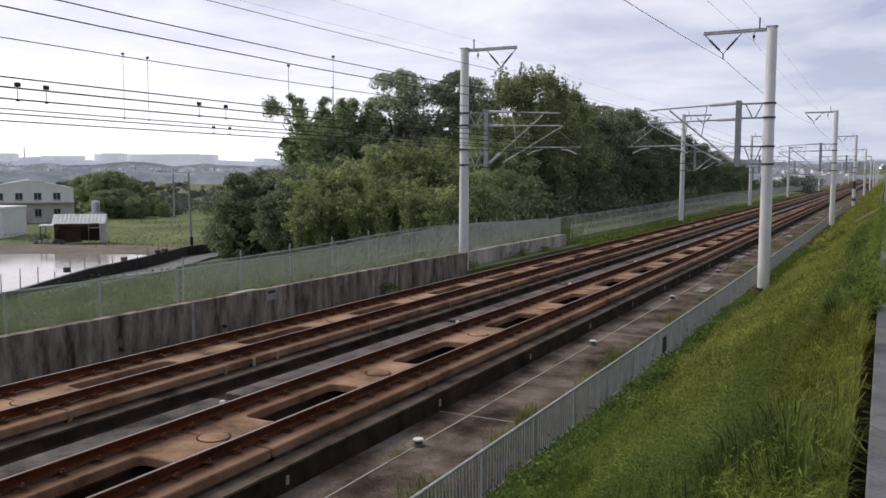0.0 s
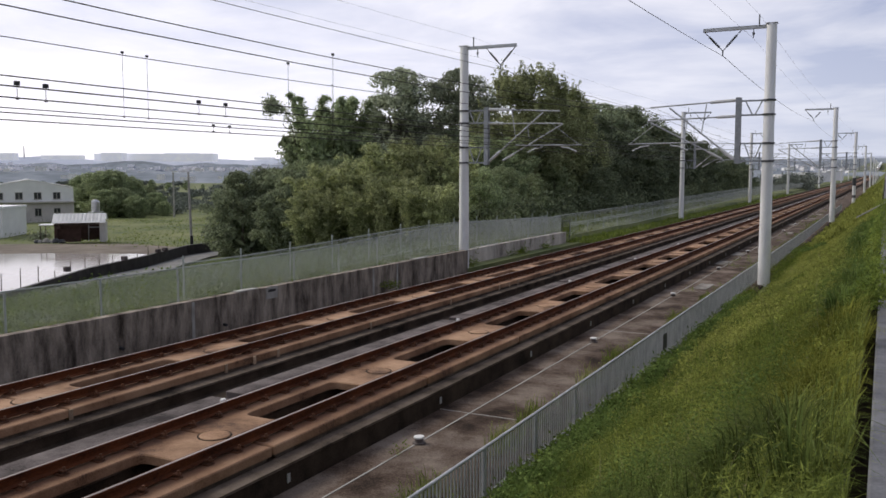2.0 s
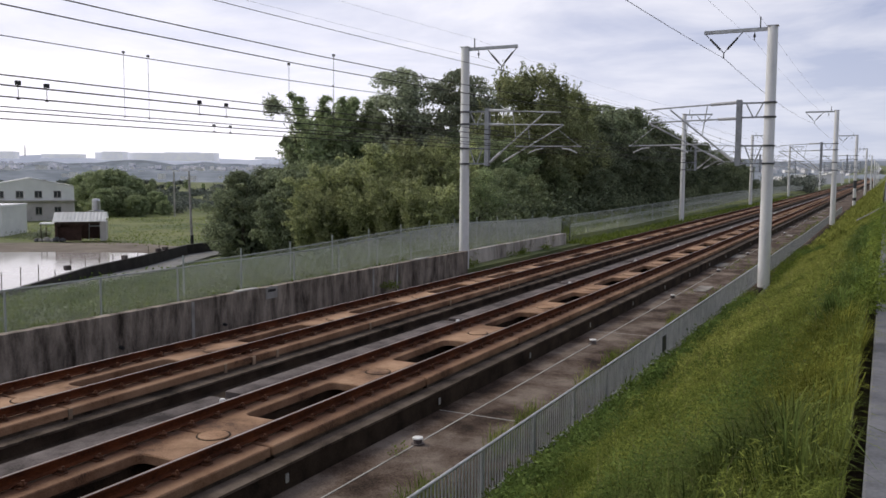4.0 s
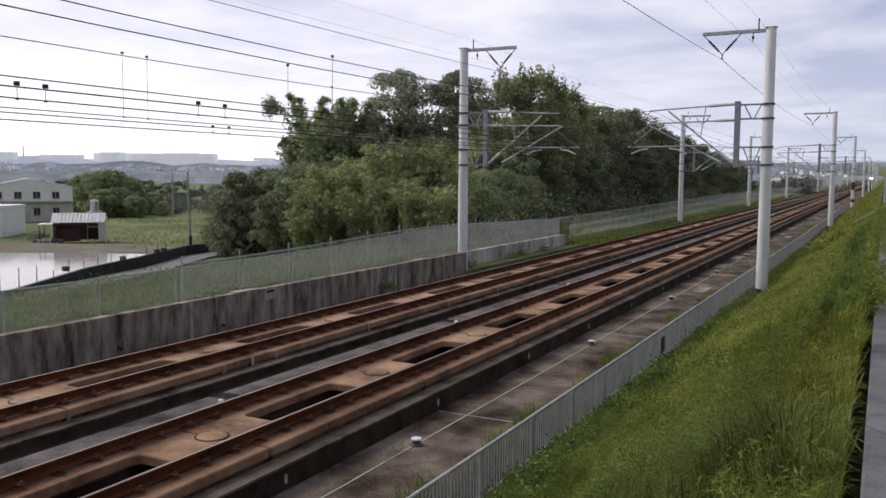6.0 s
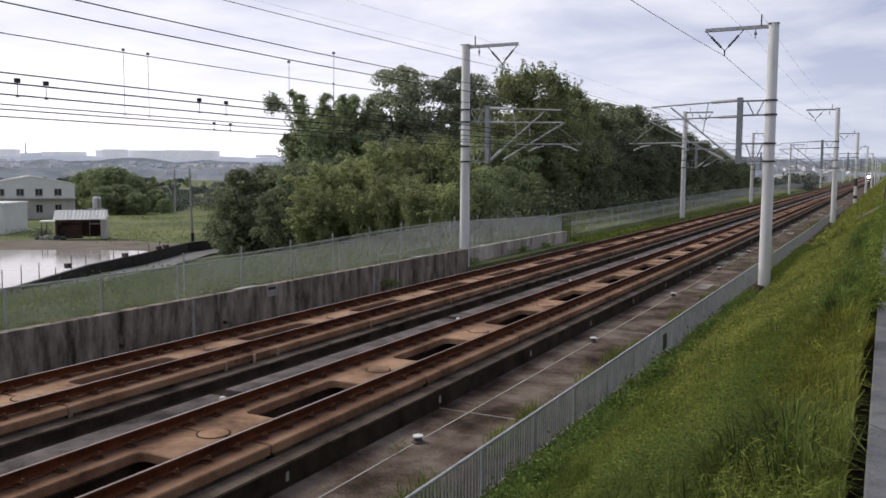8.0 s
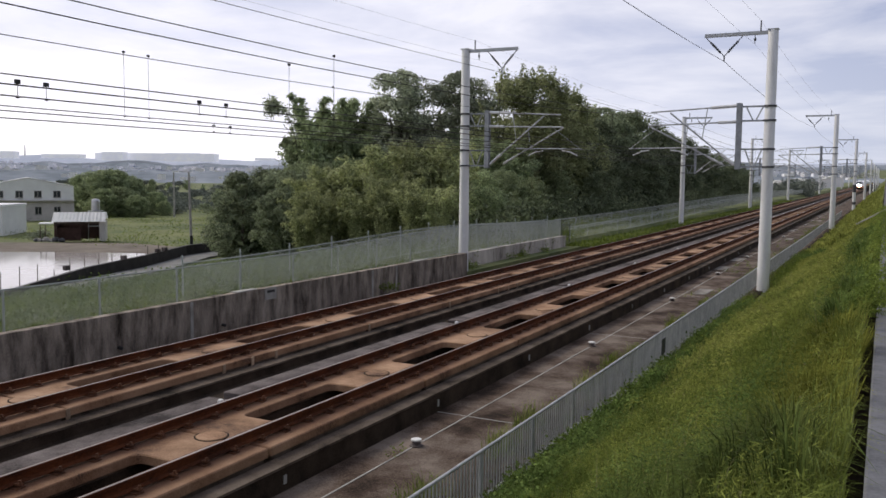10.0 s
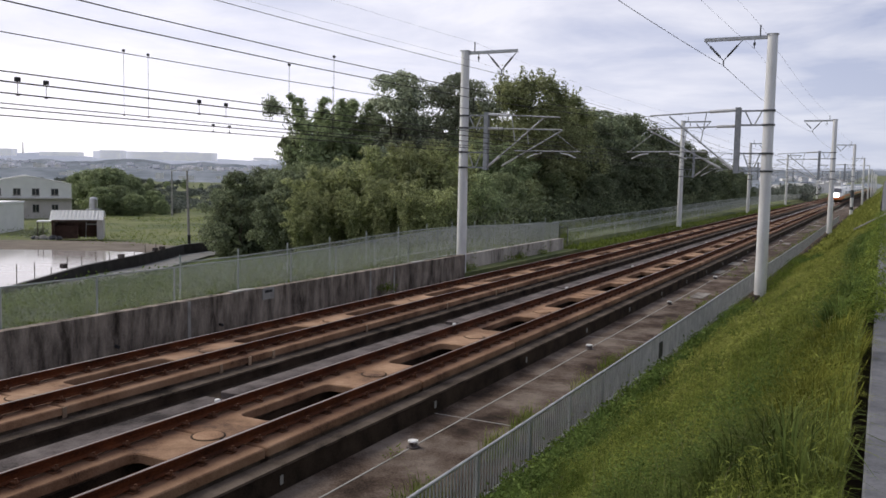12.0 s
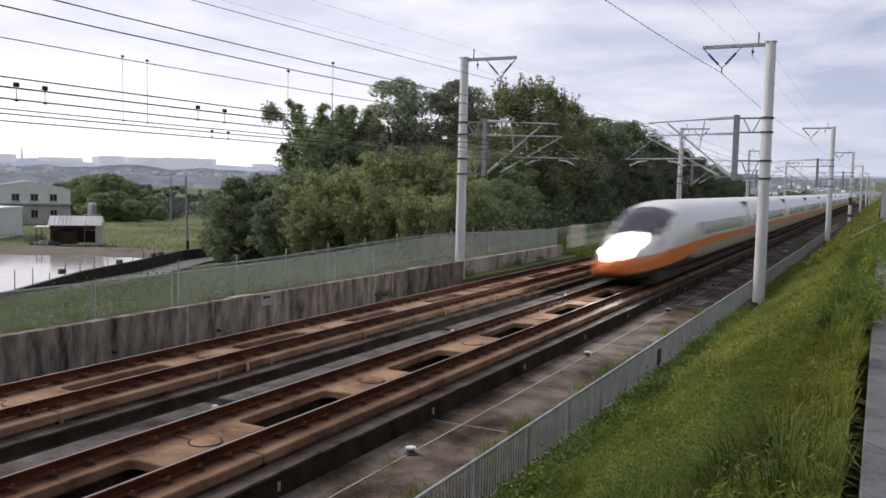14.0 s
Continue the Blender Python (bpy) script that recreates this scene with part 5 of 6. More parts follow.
def build_trees():
    dark = [tree("broadleaf_tree", "tall dark evergreen broadleaf tree on the embankment", 21 + i, 15.0, 4.4, 3.2, M["leaf_dark"], 64, 190, (0.12, 0.27)) for i in range(3)]
    mid = [tree("broadleaf_tree", "mid-green bushy tree on the embankment", 41 + i, 11.0, 4.2, 0.5, M["leaf_mid"], 70, 170, (0.11, 0.26)) for i in range(3)]
    light = [tree("bamboo_clump", "olive-green feathery bamboo clump beside the railway", 61 + i, 8.0, 2.8, 0.2, M["leaf_light"], 52, 250, (0.08, 0.20), 0.1) for i in range(3)]
    pale = [tree("broadleaf_tree", "pale olive-green tree with upright twigs above the wood", 101 + i, 14.0, 4.4, 1.5, M["leaf_light"], 84, 150, (0.11, 0.25), 0.22, 1.4) for i in range(2)]
    slim = [tree("tall_bamboo", "tall slender dark bamboo with arching ragged tips", 81 + i, 12.0, 2.0, 3.5, M["leaf_mid"], 12, 330, (0.10, 0.26), 0.10) for i in range(3)]
    bush = [tree("bushy_tree", "dense dark green bushy tree on the embankment", 121 + i, 10.0, 4.2, 0.4, M["leaf_deep"], 64, 180, (0.12, 0.27)) for i in range(2)]
    broad = [tree("broadleaf_tree", "broad rounded green tree standing in the fields", 141 + i, 9.0, 5.6, 0.4, M["leaf_mid"], 80, 170, (0.16, 0.36)) for i in range(2)]
    heights = {**{o: 15.6 for o in dark}, **{o: 11.5 for o in mid}, **{o: 8.5 for o in light}, **{o: 11.4 for o in slim}, **{o: 15.6 for o in pale}, **{o: 9.6 for o in broad}, **{o: 10.5 for o in bush}}
    used = set()

    def put(kind, i, px, dist, top_px, rz):
        """A tree on that bearing, as tall as it shows there."""
        proto = kind[i % len(kind)]
        x, y = spot(px, dist)
        depth = dist * math.cos(math.atan((px - 784) / FPX))
        top = CAM_Z + (311 - top_px) / FPX * depth
        g = ground_z(x, y) - 0.1
        sc = (top - g) / heights[proto]
        if proto not in used:
            used.add(proto)
            proto.matrix_basis = pose(x, y, g, 0, 0, rz)
            proto.scale = (sc, sc, sc)
        else:
            o = copy_thing(proto, pose(x, y, g, 0, 0, rz))
            o.scale = (sc, sc, sc)

    r = random.Random(3)
    # the tall dark crowns
    for i, (px, d, tp) in enumerate(((700, 92, 128), (755, 96, 126), (655, 95, 200), (812, 98, 130), (860, 100, 138), (910, 88, 118), (955, 92, 118), (1000, 100, 152), (1030, 112, 200), (1065, 118, 186), (1100, 128, 196), (1135, 134, 210), (1165, 150, 232), (1200, 165, 240), (1235, 180, 255), (1265, 200, 268), (1295, 220, 280))):
        put(dark if px < 880 else bush if px > 1010 else pale, i, px, d, tp, r.uniform(0, 360))
    for i, (px, d, tp) in enumerate(((1020, 128, 200), (1060, 135, 200), (1105, 145, 208), (1150, 160, 228), (1190, 172, 242), (1225, 190, 255), (1260, 210, 268), (1300, 235, 282), (1320, 250, 296))):
        put(bush, i, px, d, tp, r.uniform(0, 360))
    # ragged bamboo at the wood's end
    for i, (px, d, tp) in enumerate(((588, 84, 130), (545, 86, 188), (562, 83, 200), (622, 86, 204), (602, 88, 200), (640, 90, 192), (535, 85, 212), (575, 88, 208))):
        put(slim, i, px, d, tp, r.uniform(0, 360))
    put(mid, 1, 570, 92, 205, 40)
    put(mid, 2, 615, 94, 200, 140)
    # one stem arches out clear of the rest and ends in a drooping tuft
    ax, ay = spot(535, 84)
    bx, by = spot(483, 84)
    g = ground_z(ax, ay)
    arch = tagged(empty("arching_bamboo", ax, ay, g), "single bamboo stem arching out with a drooping leafy tip", "tree")
    top = CAM_Z + (311 - 193) / FPX * 84 - g
    path = [((bx - ax) * f ** 2.4, (by - ay) * f ** 2.4, top * math.sin(f * 1.62)) for f in [i / 12 for i in range(13)]]
    part("stem", polytube(bmesh.new(), path, 0.035), M["bark"], arch)
    q = np.random.default_rng(5)
    tip = np.array(path[-1]) + q.normal(0, 1, (560, 3)) * np.array((0.32, 0.32, 0.42)) + np.array((0, 0, -0.25))
    mid_path = np.array([path[7 + i % 5] for i in range(240)]) + q.normal(0, 0.28, (240, 3))
    p = np.concatenate([tip, mid_path])
    mesh_quads("crown", leaf_quads(p, q.uniform(0.1, 0.24, len(p)), 0.5, 2.8), 4, M["leaf_dark"], arch)
    # bushy understorey
    for i, (px, d, tp) in enumerate(((430, 80, 308), (412, 82, 330), (465, 82, 318), (500, 80, 305), (540, 78, 285), (480, 90, 300), (590, 80, 285), (850, 84, 240), (900, 84, 250), (960, 92, 240), (1010, 100, 245), (1050, 108, 255), (1090, 116, 250), (1130, 126, 250), (1170, 136, 262), (1210, 150, 275), (1250, 170, 280), (1290, 190, 290), (1315, 215, 305), (640, 90, 270), (720, 90, 260), (790, 90, 250), (1150, 118, 300), (1060, 95, 300), (980, 88, 300), (1000, 92, 335), (1050, 100, 332), (1100, 112, 330), (1150, 124, 326), (1195, 138, 324), (1240, 156, 320), (1280, 178, 320), (950, 86, 340), (900, 80, 340), (690, 94, 232), (760, 96, 228), (830, 92, 230))):
        put(bush if px < 510 or px > 1000 else mid, i, px, d, tp, r.uniform(0, 360))
    for i, (px, d, tp) in enumerate(((520, 70, 305), (560, 68, 290), (610, 66, 285), (655, 66, 268), (700, 64, 252), (745, 62, 242), (790, 62, 248), (735, 58, 310), (690, 60, 310), (775, 57, 325), (640, 62, 330), (580, 64, 335), (540, 66, 345), (500, 70, 340), (850, 66, 300), (890, 72, 300), (940, 76, 310))):
        put(light if 525 < px < 830 else bush if px < 530 else mid, i, px, d, tp, r.uniform(0, 360))
    # field trees far to the west
    for i, (px, d, tp) in enumerate(((165, 185, 312), (195, 178, 308), (225, 182, 318), (150, 190, 318), (250, 186, 332), (275, 178, 346), (210, 172, 338), (185, 170, 342), (240, 168, 352), (290, 172, 362))):
        put(broad, i, px, d, tp, r.uniform(0, 360))
    for i, (px, d, tp) in enumerate(((235, 400, 330), (270, 420, 322), (300, 380, 328), (330, 430, 324), (360, 420, 330), (320, 180, 376), (350, 220, 364), (385, 300, 338))):
        put(mid, i, px, d, tp, r.uniform(0, 360))


build_trees()


def build_far_woods():
    r = random.Random(31)
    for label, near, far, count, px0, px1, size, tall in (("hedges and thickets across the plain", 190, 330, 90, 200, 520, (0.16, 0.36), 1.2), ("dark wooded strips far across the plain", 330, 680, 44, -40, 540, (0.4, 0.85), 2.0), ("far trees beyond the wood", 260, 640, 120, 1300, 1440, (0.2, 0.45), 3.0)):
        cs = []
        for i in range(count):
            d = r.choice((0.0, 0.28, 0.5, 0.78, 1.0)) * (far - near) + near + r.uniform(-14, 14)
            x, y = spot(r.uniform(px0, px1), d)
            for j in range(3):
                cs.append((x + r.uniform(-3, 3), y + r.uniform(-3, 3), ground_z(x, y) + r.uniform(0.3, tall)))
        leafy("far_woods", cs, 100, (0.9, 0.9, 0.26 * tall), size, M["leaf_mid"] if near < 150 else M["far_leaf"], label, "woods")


build_far_woods()


# ---- the plain to the west: pond, road, shed, houses ----
def build_plain():
    def sheet(name, pts, z, material, label, category, thick=0.12):
        bm = bmesh.new()
        top = [bm.verts.new((x, y, z)) for x, y in pts]
        low = [bm.verts.new((x, y, z - thick)) for x, y in pts]
        bm.faces.new(top)
        bm.faces.new(low[::-1])
        n = len(pts)
        for i in range(n):
            bm.faces.new((top[i], low[i], low[(i + 1) % n], top[(i + 1) % n]))
        bmesh.ops.recalc_face_normals(bm, faces=bm.faces)
        tagged(part(name, bm, material), label, category, kind="structure")

    sheet("pond_bank", [(-38.4, 28), (-43.8, 44), (-48.5, 57), (-53.5, 68), (-60, 68.5), (-66, 69), (-78, 62), (-100, 48), (-80, 20), (-55, 20)], -4.0, M["mud"], "bare brown soil round the fish pond", "soil", 0.9)
    sheet("pond", [(-38.8, 28), (-44.5, 44), (-46.8, 52), (-50.4, 60.4), (-56, 60.6), (-64, 57.0), (-75, 49), (-95, 36), (-76, 22), (-55, 22)], -3.99, M["pond"], "still fish pond, pale sky reflection partly in its colour", "water", 0.05)
    line = [(-37.9, 28), (-39.8, 34.9), (-44.0, 44.8), (-46.1, 52), (-50.8, 62.1), (-52.1, 71), (-52.5, 84)]
    bm = bmesh.new()
    rings = []
    for (x, y), z in zip(line, (-3.75, -3.65, -3.25, -3.1, -3.1, -3.1, -3.1)):
        rings.append([bm.verts.new(p) for p in ((x, y, -4.8), (x - 0.1, y, z), (x - 0.45, y, z), (x - 0.9, y, -4.8))])
    for a, b in zip(rings, rings[1:]):
        for i in range(4):
            bm.faces.new((a[i], a[(i + 1) % 4], b[(i + 1) % 4], b[i]))
    bm.faces.new(rings[0])
    bm.faces.new(rings[-1])
    bmesh.ops.recalc_face_normals(bm, faces=bm.faces)
    tagged(part("pond_dike", bm, M["tarp"]), "low dike lined with black plastic sheet round the pond", "dike", kind="structure")
    bm = bmesh.new()
    rings = [[bm.verts.new(p) for p in ((x + 0.15, y, -4.0), (x + 3.4, y - 0.5, -3.95), (x + 3.4, y - 0.5, -5), (x + 0.15, y, -5))] for x, y in line]
    for a, b in zip(rings, rings[1:]):
        for i in range(4):
            bm.faces.new((a[i], a[(i + 1) % 4], b[(i + 1) % 4], b[i]))
    bmesh.ops.recalc_face_normals(bm, faces=bm.faces)
    tagged(part("farm_road", bm, M["road"]), "narrow grey farm road beside the dike", "road", kind="structure")
    r = random.Random(5)
    for i in range(12):
        f = i / 11
        x, y = -41.0 - 6.4 * f, 36 + 20 * f
        h = r.uniform(0.5, 1.3)
        p = tagged(empty("stake", x - 0.9, y, -4.0), "thin wooden stake standing in the pond's edge", "stake", group="pond stakes")
        part("rod", tube(bmesh.new(), (0, 0, -0.5), (r.uniform(-0.05, 0.05), 0, h + 0.4), 0.035, 0.028, 6), M["bark"], p)
    for x, y in ((-46.1, 49.5), (-43.6, 42.0), (-48.5, 55.5), (-49.2, 57.0)):
        b = tagged(empty("pump_box", x + 0.6, y, -3.1), "small grey concrete block on the dike", "block", group="dike blocks")
        part("block", box(bmesh.new(), -0.2, 0.2, -0.2, 0.2, -0.05, 0.3, 0.03), M["median"], b)
    # utility pole
    u = tagged(empty("utility_pole", -58.0, 70.2, -4.1), "tall grey concrete utility pole by the farm road", "utility pole")
    part("shaft", tube(bmesh.new(), (0, 0, -0.5), (-0.25, 0, 8.2), 0.16, 0.10, 12), M["cap"], u)
    part("base_band", tube(bmesh.new(), (0, 0, 0), (0, 0, 1.2), 0.175, 0.17, 12), M["black"], u)
    for x, y, h in ((-108, 118, 8), (-160, 215, 10), (-240, 310, 12)):
        u = tagged(empty("utility_pole", x, y, -4), "distant thin utility pole in the fields", "utility pole")
        part("shaft", tube(bmesh.new(), (0, 0, -0.5), (0, 0, h), 0.16, 0.12, 8), M["cap"], u)


build_plain()


def build_shed():
    s = tagged(empty("shed", -72.6, 67.6, -4.0, 45.0), "open brick shed with a white sheet metal roof", "shed")
    w, d = 2.65, 4.2
    part("wall_back", box(bmesh.new(), -w, w, d - 0.2, d, 0, 2.3), M["brick"], s)
    part("wall_side", box(bmesh.new(), -w, -w + 0.2, 0, d - 0.2, 0, 2.2), M["brick"], s)
    part("wall_side", box(bmesh.new(), w - 0.5, w + 0.1, 0, d - 0.2, 0, 2.2), M["grey_wall"], s, "grey rendered end wall")
    part("front_wall", box(bmesh.new(), -w + 0.2, w - 2.6, 1.0, 1.2, 0, 1.5), M["brick"], s)
    part("eave_beam", box(bmesh.new(), -w, w - 0.5, 0.0, 0.12, 2.0, 2.2), M["bark"], s)
    bm = bmesh.new()
    rows = []
    for y, z in ((-0.5, 2.25), (1.9, 3.25), (d + 0.4, 2.35)):
        rows.append([bm.verts.new((-w - 0.2 + i * (2 * w + 0.4) / 56, y, z + 0.035 * (i % 4 in (1, 2)))) for i in range(57)])
    for ra, rb in zip(rows, rows[1:]):
        for i in range(56):
            bm.faces.new((ra[i], ra[i + 1], rb[i + 1], rb[i]))
    bmesh.ops.solidify(bm, geom=list(bm.faces), thickness=0.04)
    part("roof", bm, M["roof"], s, "white sheet metal roof")
    part("lean_to_roof", box(bmesh.new(), -w - 1.6, -w - 0.1, 0, 2.2, 2.0, 2.1), M["roof"], s)
    for x in (-w - 1.45, -w - 0.9):
        part("post", tube(bmesh.new(), (x, 0.15, 0), (x, 0.15, 2.0), 0.05), M["bark"], s)
    t = tagged(empty("water_tank", -73.9, 71.1, -4.1, 29.5), "cylindrical stainless water tank on a steel frame", "water tank")
    for x in (-0.7, 0.7):
        for y in (-0.7, 0.7):
            part("leg", tube(bmesh.new(), (x, y, 0), (x * 0.85, y * 0.85, 3.4), 0.05, n=6), M["steel"], t)
    for z in (1.6, 2.5, 3.4):
        part("frame_ring", box(bmesh.new(), -0.7, 0.7, -0.7, 0.7, z, z + 0.08), M["steel"], t)
    part("tank", lathe(bmesh.new(), [(0.44, 3.5), (0.47, 3.6), (0.47, 4.6), (0.38, 4.8), (0.12, 4.9)], 16), M["inox"], t)
    r = random.Random(9)
    for i in range(9):
        x, y = -76.0 + 0.5 * i * 0.6, 65.0 + 0.3 * i * 0.6
        c = tagged(empty("clutter_heap", x, y - 0.4, -4.0), "pale sack lying by the shed", "sack", group="sacks by the shed")
        k = r.uniform(0.2, 0.42)
        part("sack", lathe(bmesh.new(), [(k, 0), (k * 1.2, k * 0.5), (k * 0.8, k * 1.2), (k * 0.2, k * 1.4)], 9), M["cap"] if i % 2 else M["dsteel"], c)


build_shed()


def windows(t, spots, w, h, y):
    for x, z in spots:
        p = part("window", box(bmesh.new(), x - w / 2 - 0.08, x + w / 2 + 0.08, y - 0.05, y + 0.03, z - h / 2 - 0.08, z + h / 2 + 0.08), M["cap"], t, "pale window frame")
        part("pane", box(bmesh.new(), x - w / 2, x - 0.04, y - 0.06, y + 0.02, z - h / 2, z + h / 2), M["glass"], p)
        part("pane", box(bmesh.new(), x + 0.04, x + w / 2, y - 0.06, y + 0.02, z - h / 2, z + h / 2), M["glass"], p)
        part("sill", box(bmesh.new(), x - w / 2 - 0.15, x + w / 2 + 0.15, y - 0.16, y - 0.05, z - h / 2 - 0.16, z - h / 2 - 0.08), M["cap"], p)


def build_houses():
    w, d, e, rg = 6.8, 14.0, 5.6, 6.9
    cx, cy = spot(131, 158)
    house_at = (cx - w * math.cos(radians(54)), cy - w * math.sin(radians(54)))
    h = tagged(empty("farmhouse", *house_at, -4.1, 54.0), "two-storey grey farmhouse with a white gabled metal roof", "house")
    part("wall", box(bmesh.new(), -w, w, 0, d, -0.5, 3.3), M["grey_wall"], h, "grey rendered ground storey")
    bm = bmesh.new()
    prof = [(-w, 3.3), (w, 3.3), (w, e), (0, rg), (-w, e)]
    a = [bm.verts.new((x, 0, z)) for x, z in prof]
    b = [bm.verts.new((x, d, z)) for x, z in prof]
    bm.faces.new(a)
    bm.faces.new(b[::-1])
    for i in range(5):
        bm.faces.new((a[i], b[i], b[(i + 1) % 5], a[(i + 1) % 5]))
    bmesh.ops.recalc_face_normals(bm, faces=bm.faces)
    part("gable_storey", bm, M["render_wall"], h, "pale green sheet-clad upper storey")
    for s in (-1, 1):
        bm = bmesh.new()
        vs = [bm.verts.new(p) for p in ((s * (w + 0.25), -0.25, e + 0.02), (s * (w + 0.25), d + 0.25, e + 0.02), (0, d + 0.25, rg + 0.12), (0, -0.25, rg + 0.12))]
        bm.faces.new(vs)
        bmesh.ops.solidify(bm, geom=list(bm.faces), thickness=0.1)
        part("roof", bm, M["roof"], h, "white sheet metal roof slope")
    part("ledge", box(bmesh.new(), -w - 0.2, w + 0.2, -0.7, 0.0, 3.1, 3.3), M["grey_wall"], h, "concrete ledge between the storeys")
    windows(h, [(-4.4, 4.25), (-1.5, 4.25), (1.3, 4.25), (4.2, 4.25)], 1.0, 1.0, 0.0)
    windows(h, [(-4.4, 1.5), (-1.5, 1.5), (1.3, 1.5), (4.2, 1.5)], 0.9, 1.2, 0.0)
    o = tagged(empty("outbuilding", -94.7, 68.1, -3.9, 30.0), "low pale rendered outbuilding with a flat roof", "house")
    part("wall", box(bmesh.new(), -5, 5, 0, 7, -0.5, 3.3), M["render_wall"], o)
    part("parapet", box(bmesh.new(), -5.1, 5.1, -0.1, 7.1, 3.3, 3.55), M["roof"], o)
    windows(o, [(-2.5, 2.0), (2.2, 2.0)], 1.6, 1.1, 0.0)
    t = tagged(empty("water_tank", -93.1, 71.1, -0.35, 30.0), "round steel water tank on the flat roof", "water tank")
    part("tank", lathe(bmesh.new(), [(0.55, 0), (0.6, 0.1), (0.6, 1.2), (0.45, 1.4), (0.1, 1.45)], 14), M["inox"], t)


build_houses()


def build_distance():
    """Low wooded rises with scattered towns, then the far plateau."""
    def ridge(name, dist, px0, px1, top, bottom, material, label, amp, seed):
        verts, faces = [], []
        n = 120
        for i in range(n + 1):
            px = px0 + (px1 - px0) * i / n
            x, y = spot(px, dist)
            xb, yb = spot(px, dist * 1.25)
            h = top(px) + amp * noise.noise((i * 0.23, seed, 0)) + amp * 0.4 * noise.noise((i * 0.9, seed, 4))
            verts += [(x, y, bottom), ((x + xb) / 2 * 0.94 + 0.06 * x, (y + yb) / 2 * 0.94 + 0.06 * y, h), (xb, yb, bottom)]
        for i in range(n):
            a, b = 3 * i, 3 * i + 3
            faces += [(a, b, b + 1, a + 1), (a + 1, b + 1, b + 2, a + 2)]
        tagged(mesh_from(name, verts, faces, material, smooth=True), label, "hills", kind="structure")
    ridge("backdrop_plain", 700, -700, 2200, lambda p: 4.5, -6, M["hill_near"], "flat wooded plain with haze put into its colour", 4.0, 2)
    ridge("backdrop_rise", 1500, -900, 2400, lambda p: 20 + 8 * smooth01(900, 1300, p), -8, M["hill_near"], "low wooded rises with evening haze put into their colour", 9.0, 5)
    ridge("backdrop_hills", 3000, -1100, 2600, lambda p: 58, -10, M["hill_far"], "plateau on the horizon, coloured pale blue for haze", 12.0, 9)
    r = random.Random(17)
    proto = None

    def block(px, dist, z, w, h, d=12.0):
        nonlocal proto
        x, y = spot(px, dist)
        m = pose(x, y, z, 0, 0, YAW + r.uniform(-12, 12))
        if proto is None:
            proto = tagged(empty("town_house"), "far-off town building coloured pale for haze", "building", group="far town")
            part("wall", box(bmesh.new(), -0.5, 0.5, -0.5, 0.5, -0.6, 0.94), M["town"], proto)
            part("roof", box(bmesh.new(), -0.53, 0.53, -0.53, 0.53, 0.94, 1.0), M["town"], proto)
            proto.matrix_basis = m
            o = proto
        else:
            o = copy_thing(proto, m)
        o.scale = (w, d, h)
    for i in range(36):
        px = r.choice((r.uniform(0, 520), r.uniform(0, 520), r.uniform(1330, 1560)))
        dist = r.uniform(650, 820)
        block(px, dist, r.uniform(-2, 1), r.uniform(2, 5), r.uniform(1.2, 2.6), 6.0)
    for i in range(300):
        px = r.choice((r.uniform(-20, 520), r.uniform(-20, 520), r.uniform(1330, 1560)))
        dist = r.uniform(1500, 1750)
        block(px, dist, 4 + 10 * (dist - 1500) / 250 + r.uniform(-3, 6), r.uniform(4, 11), r.uniform(2, 4.5))
    town = proto
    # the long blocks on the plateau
    proto = tagged(empty("plateau_block"), "long factory block on the far plateau, haze added as glow", "building", group="plateau blocks")
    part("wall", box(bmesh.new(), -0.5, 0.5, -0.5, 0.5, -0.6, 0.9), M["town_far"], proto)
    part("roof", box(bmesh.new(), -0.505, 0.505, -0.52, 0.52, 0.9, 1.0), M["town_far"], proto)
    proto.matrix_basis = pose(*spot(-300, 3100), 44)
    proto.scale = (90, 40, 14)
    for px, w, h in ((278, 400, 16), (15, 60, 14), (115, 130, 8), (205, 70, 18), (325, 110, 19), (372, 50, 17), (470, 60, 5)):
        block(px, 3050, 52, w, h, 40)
    x, y = spot(47, 2900)
    m = tagged(empty("lattice_tower", x, y, 50), "faint lattice tower on the plateau", "tower")
    part("tower", tube(bmesh.new(), (0, 0, 0), (0, 0, 34), 2.2, 1.2, 4), M["town"], m)
    # sheds beyond the wood
    proto = town
    for px, d, w, h in ((1398, 420, 11, 3.2), (1440, 460, 12, 3.5), (1422, 500, 12, 4), (1385, 360, 6, 3), (1470, 520, 9, 4)):
        block(px, d, ground_z(*spot(px, d)) + 1.5, w, h, 10)


build_distance()


# ---- the train ----
def interp(keys, s):
    for (a, va), (b, vb) in zip(keys, keys[1:]):
        if s <= b:
            t = max(0.0, (s - a) / (b - a))
            return va + (vb - va) * t
    return keys[-1][1]


HALF = ((0, 0.20), (0.25, 0.46), (0.8, 0.74), (1.6, 0.98), (2.8, 1.22), (4.0, 1.40), (5.6, 1.56), (7.2, 1.65), (9.0, 1.69), (60, 1.69))
TOPZ = ((0, 0.95), (0.25, 1.12), (0.8, 1.30), (1.6, 1.50), (2.8, 1.80), (3.8, 2.08), (4.6, 2.42), (5.6, 2.86), (6.6, 3.16), (8.0, 3.34), (10, 3.41), (60, 3.42))
LOWZ = ((0, 0.68), (0.4, 0.45), (1.4, 0.30), (4, 0.24), (60, 0.24))
ORANGE_TOP = ((0, 1.1), (0.8, 1.16), (2.0, 1.22), (4.0, 1.36), (6.5, 1.47), (9.0, 1.45), (60, 1.45))
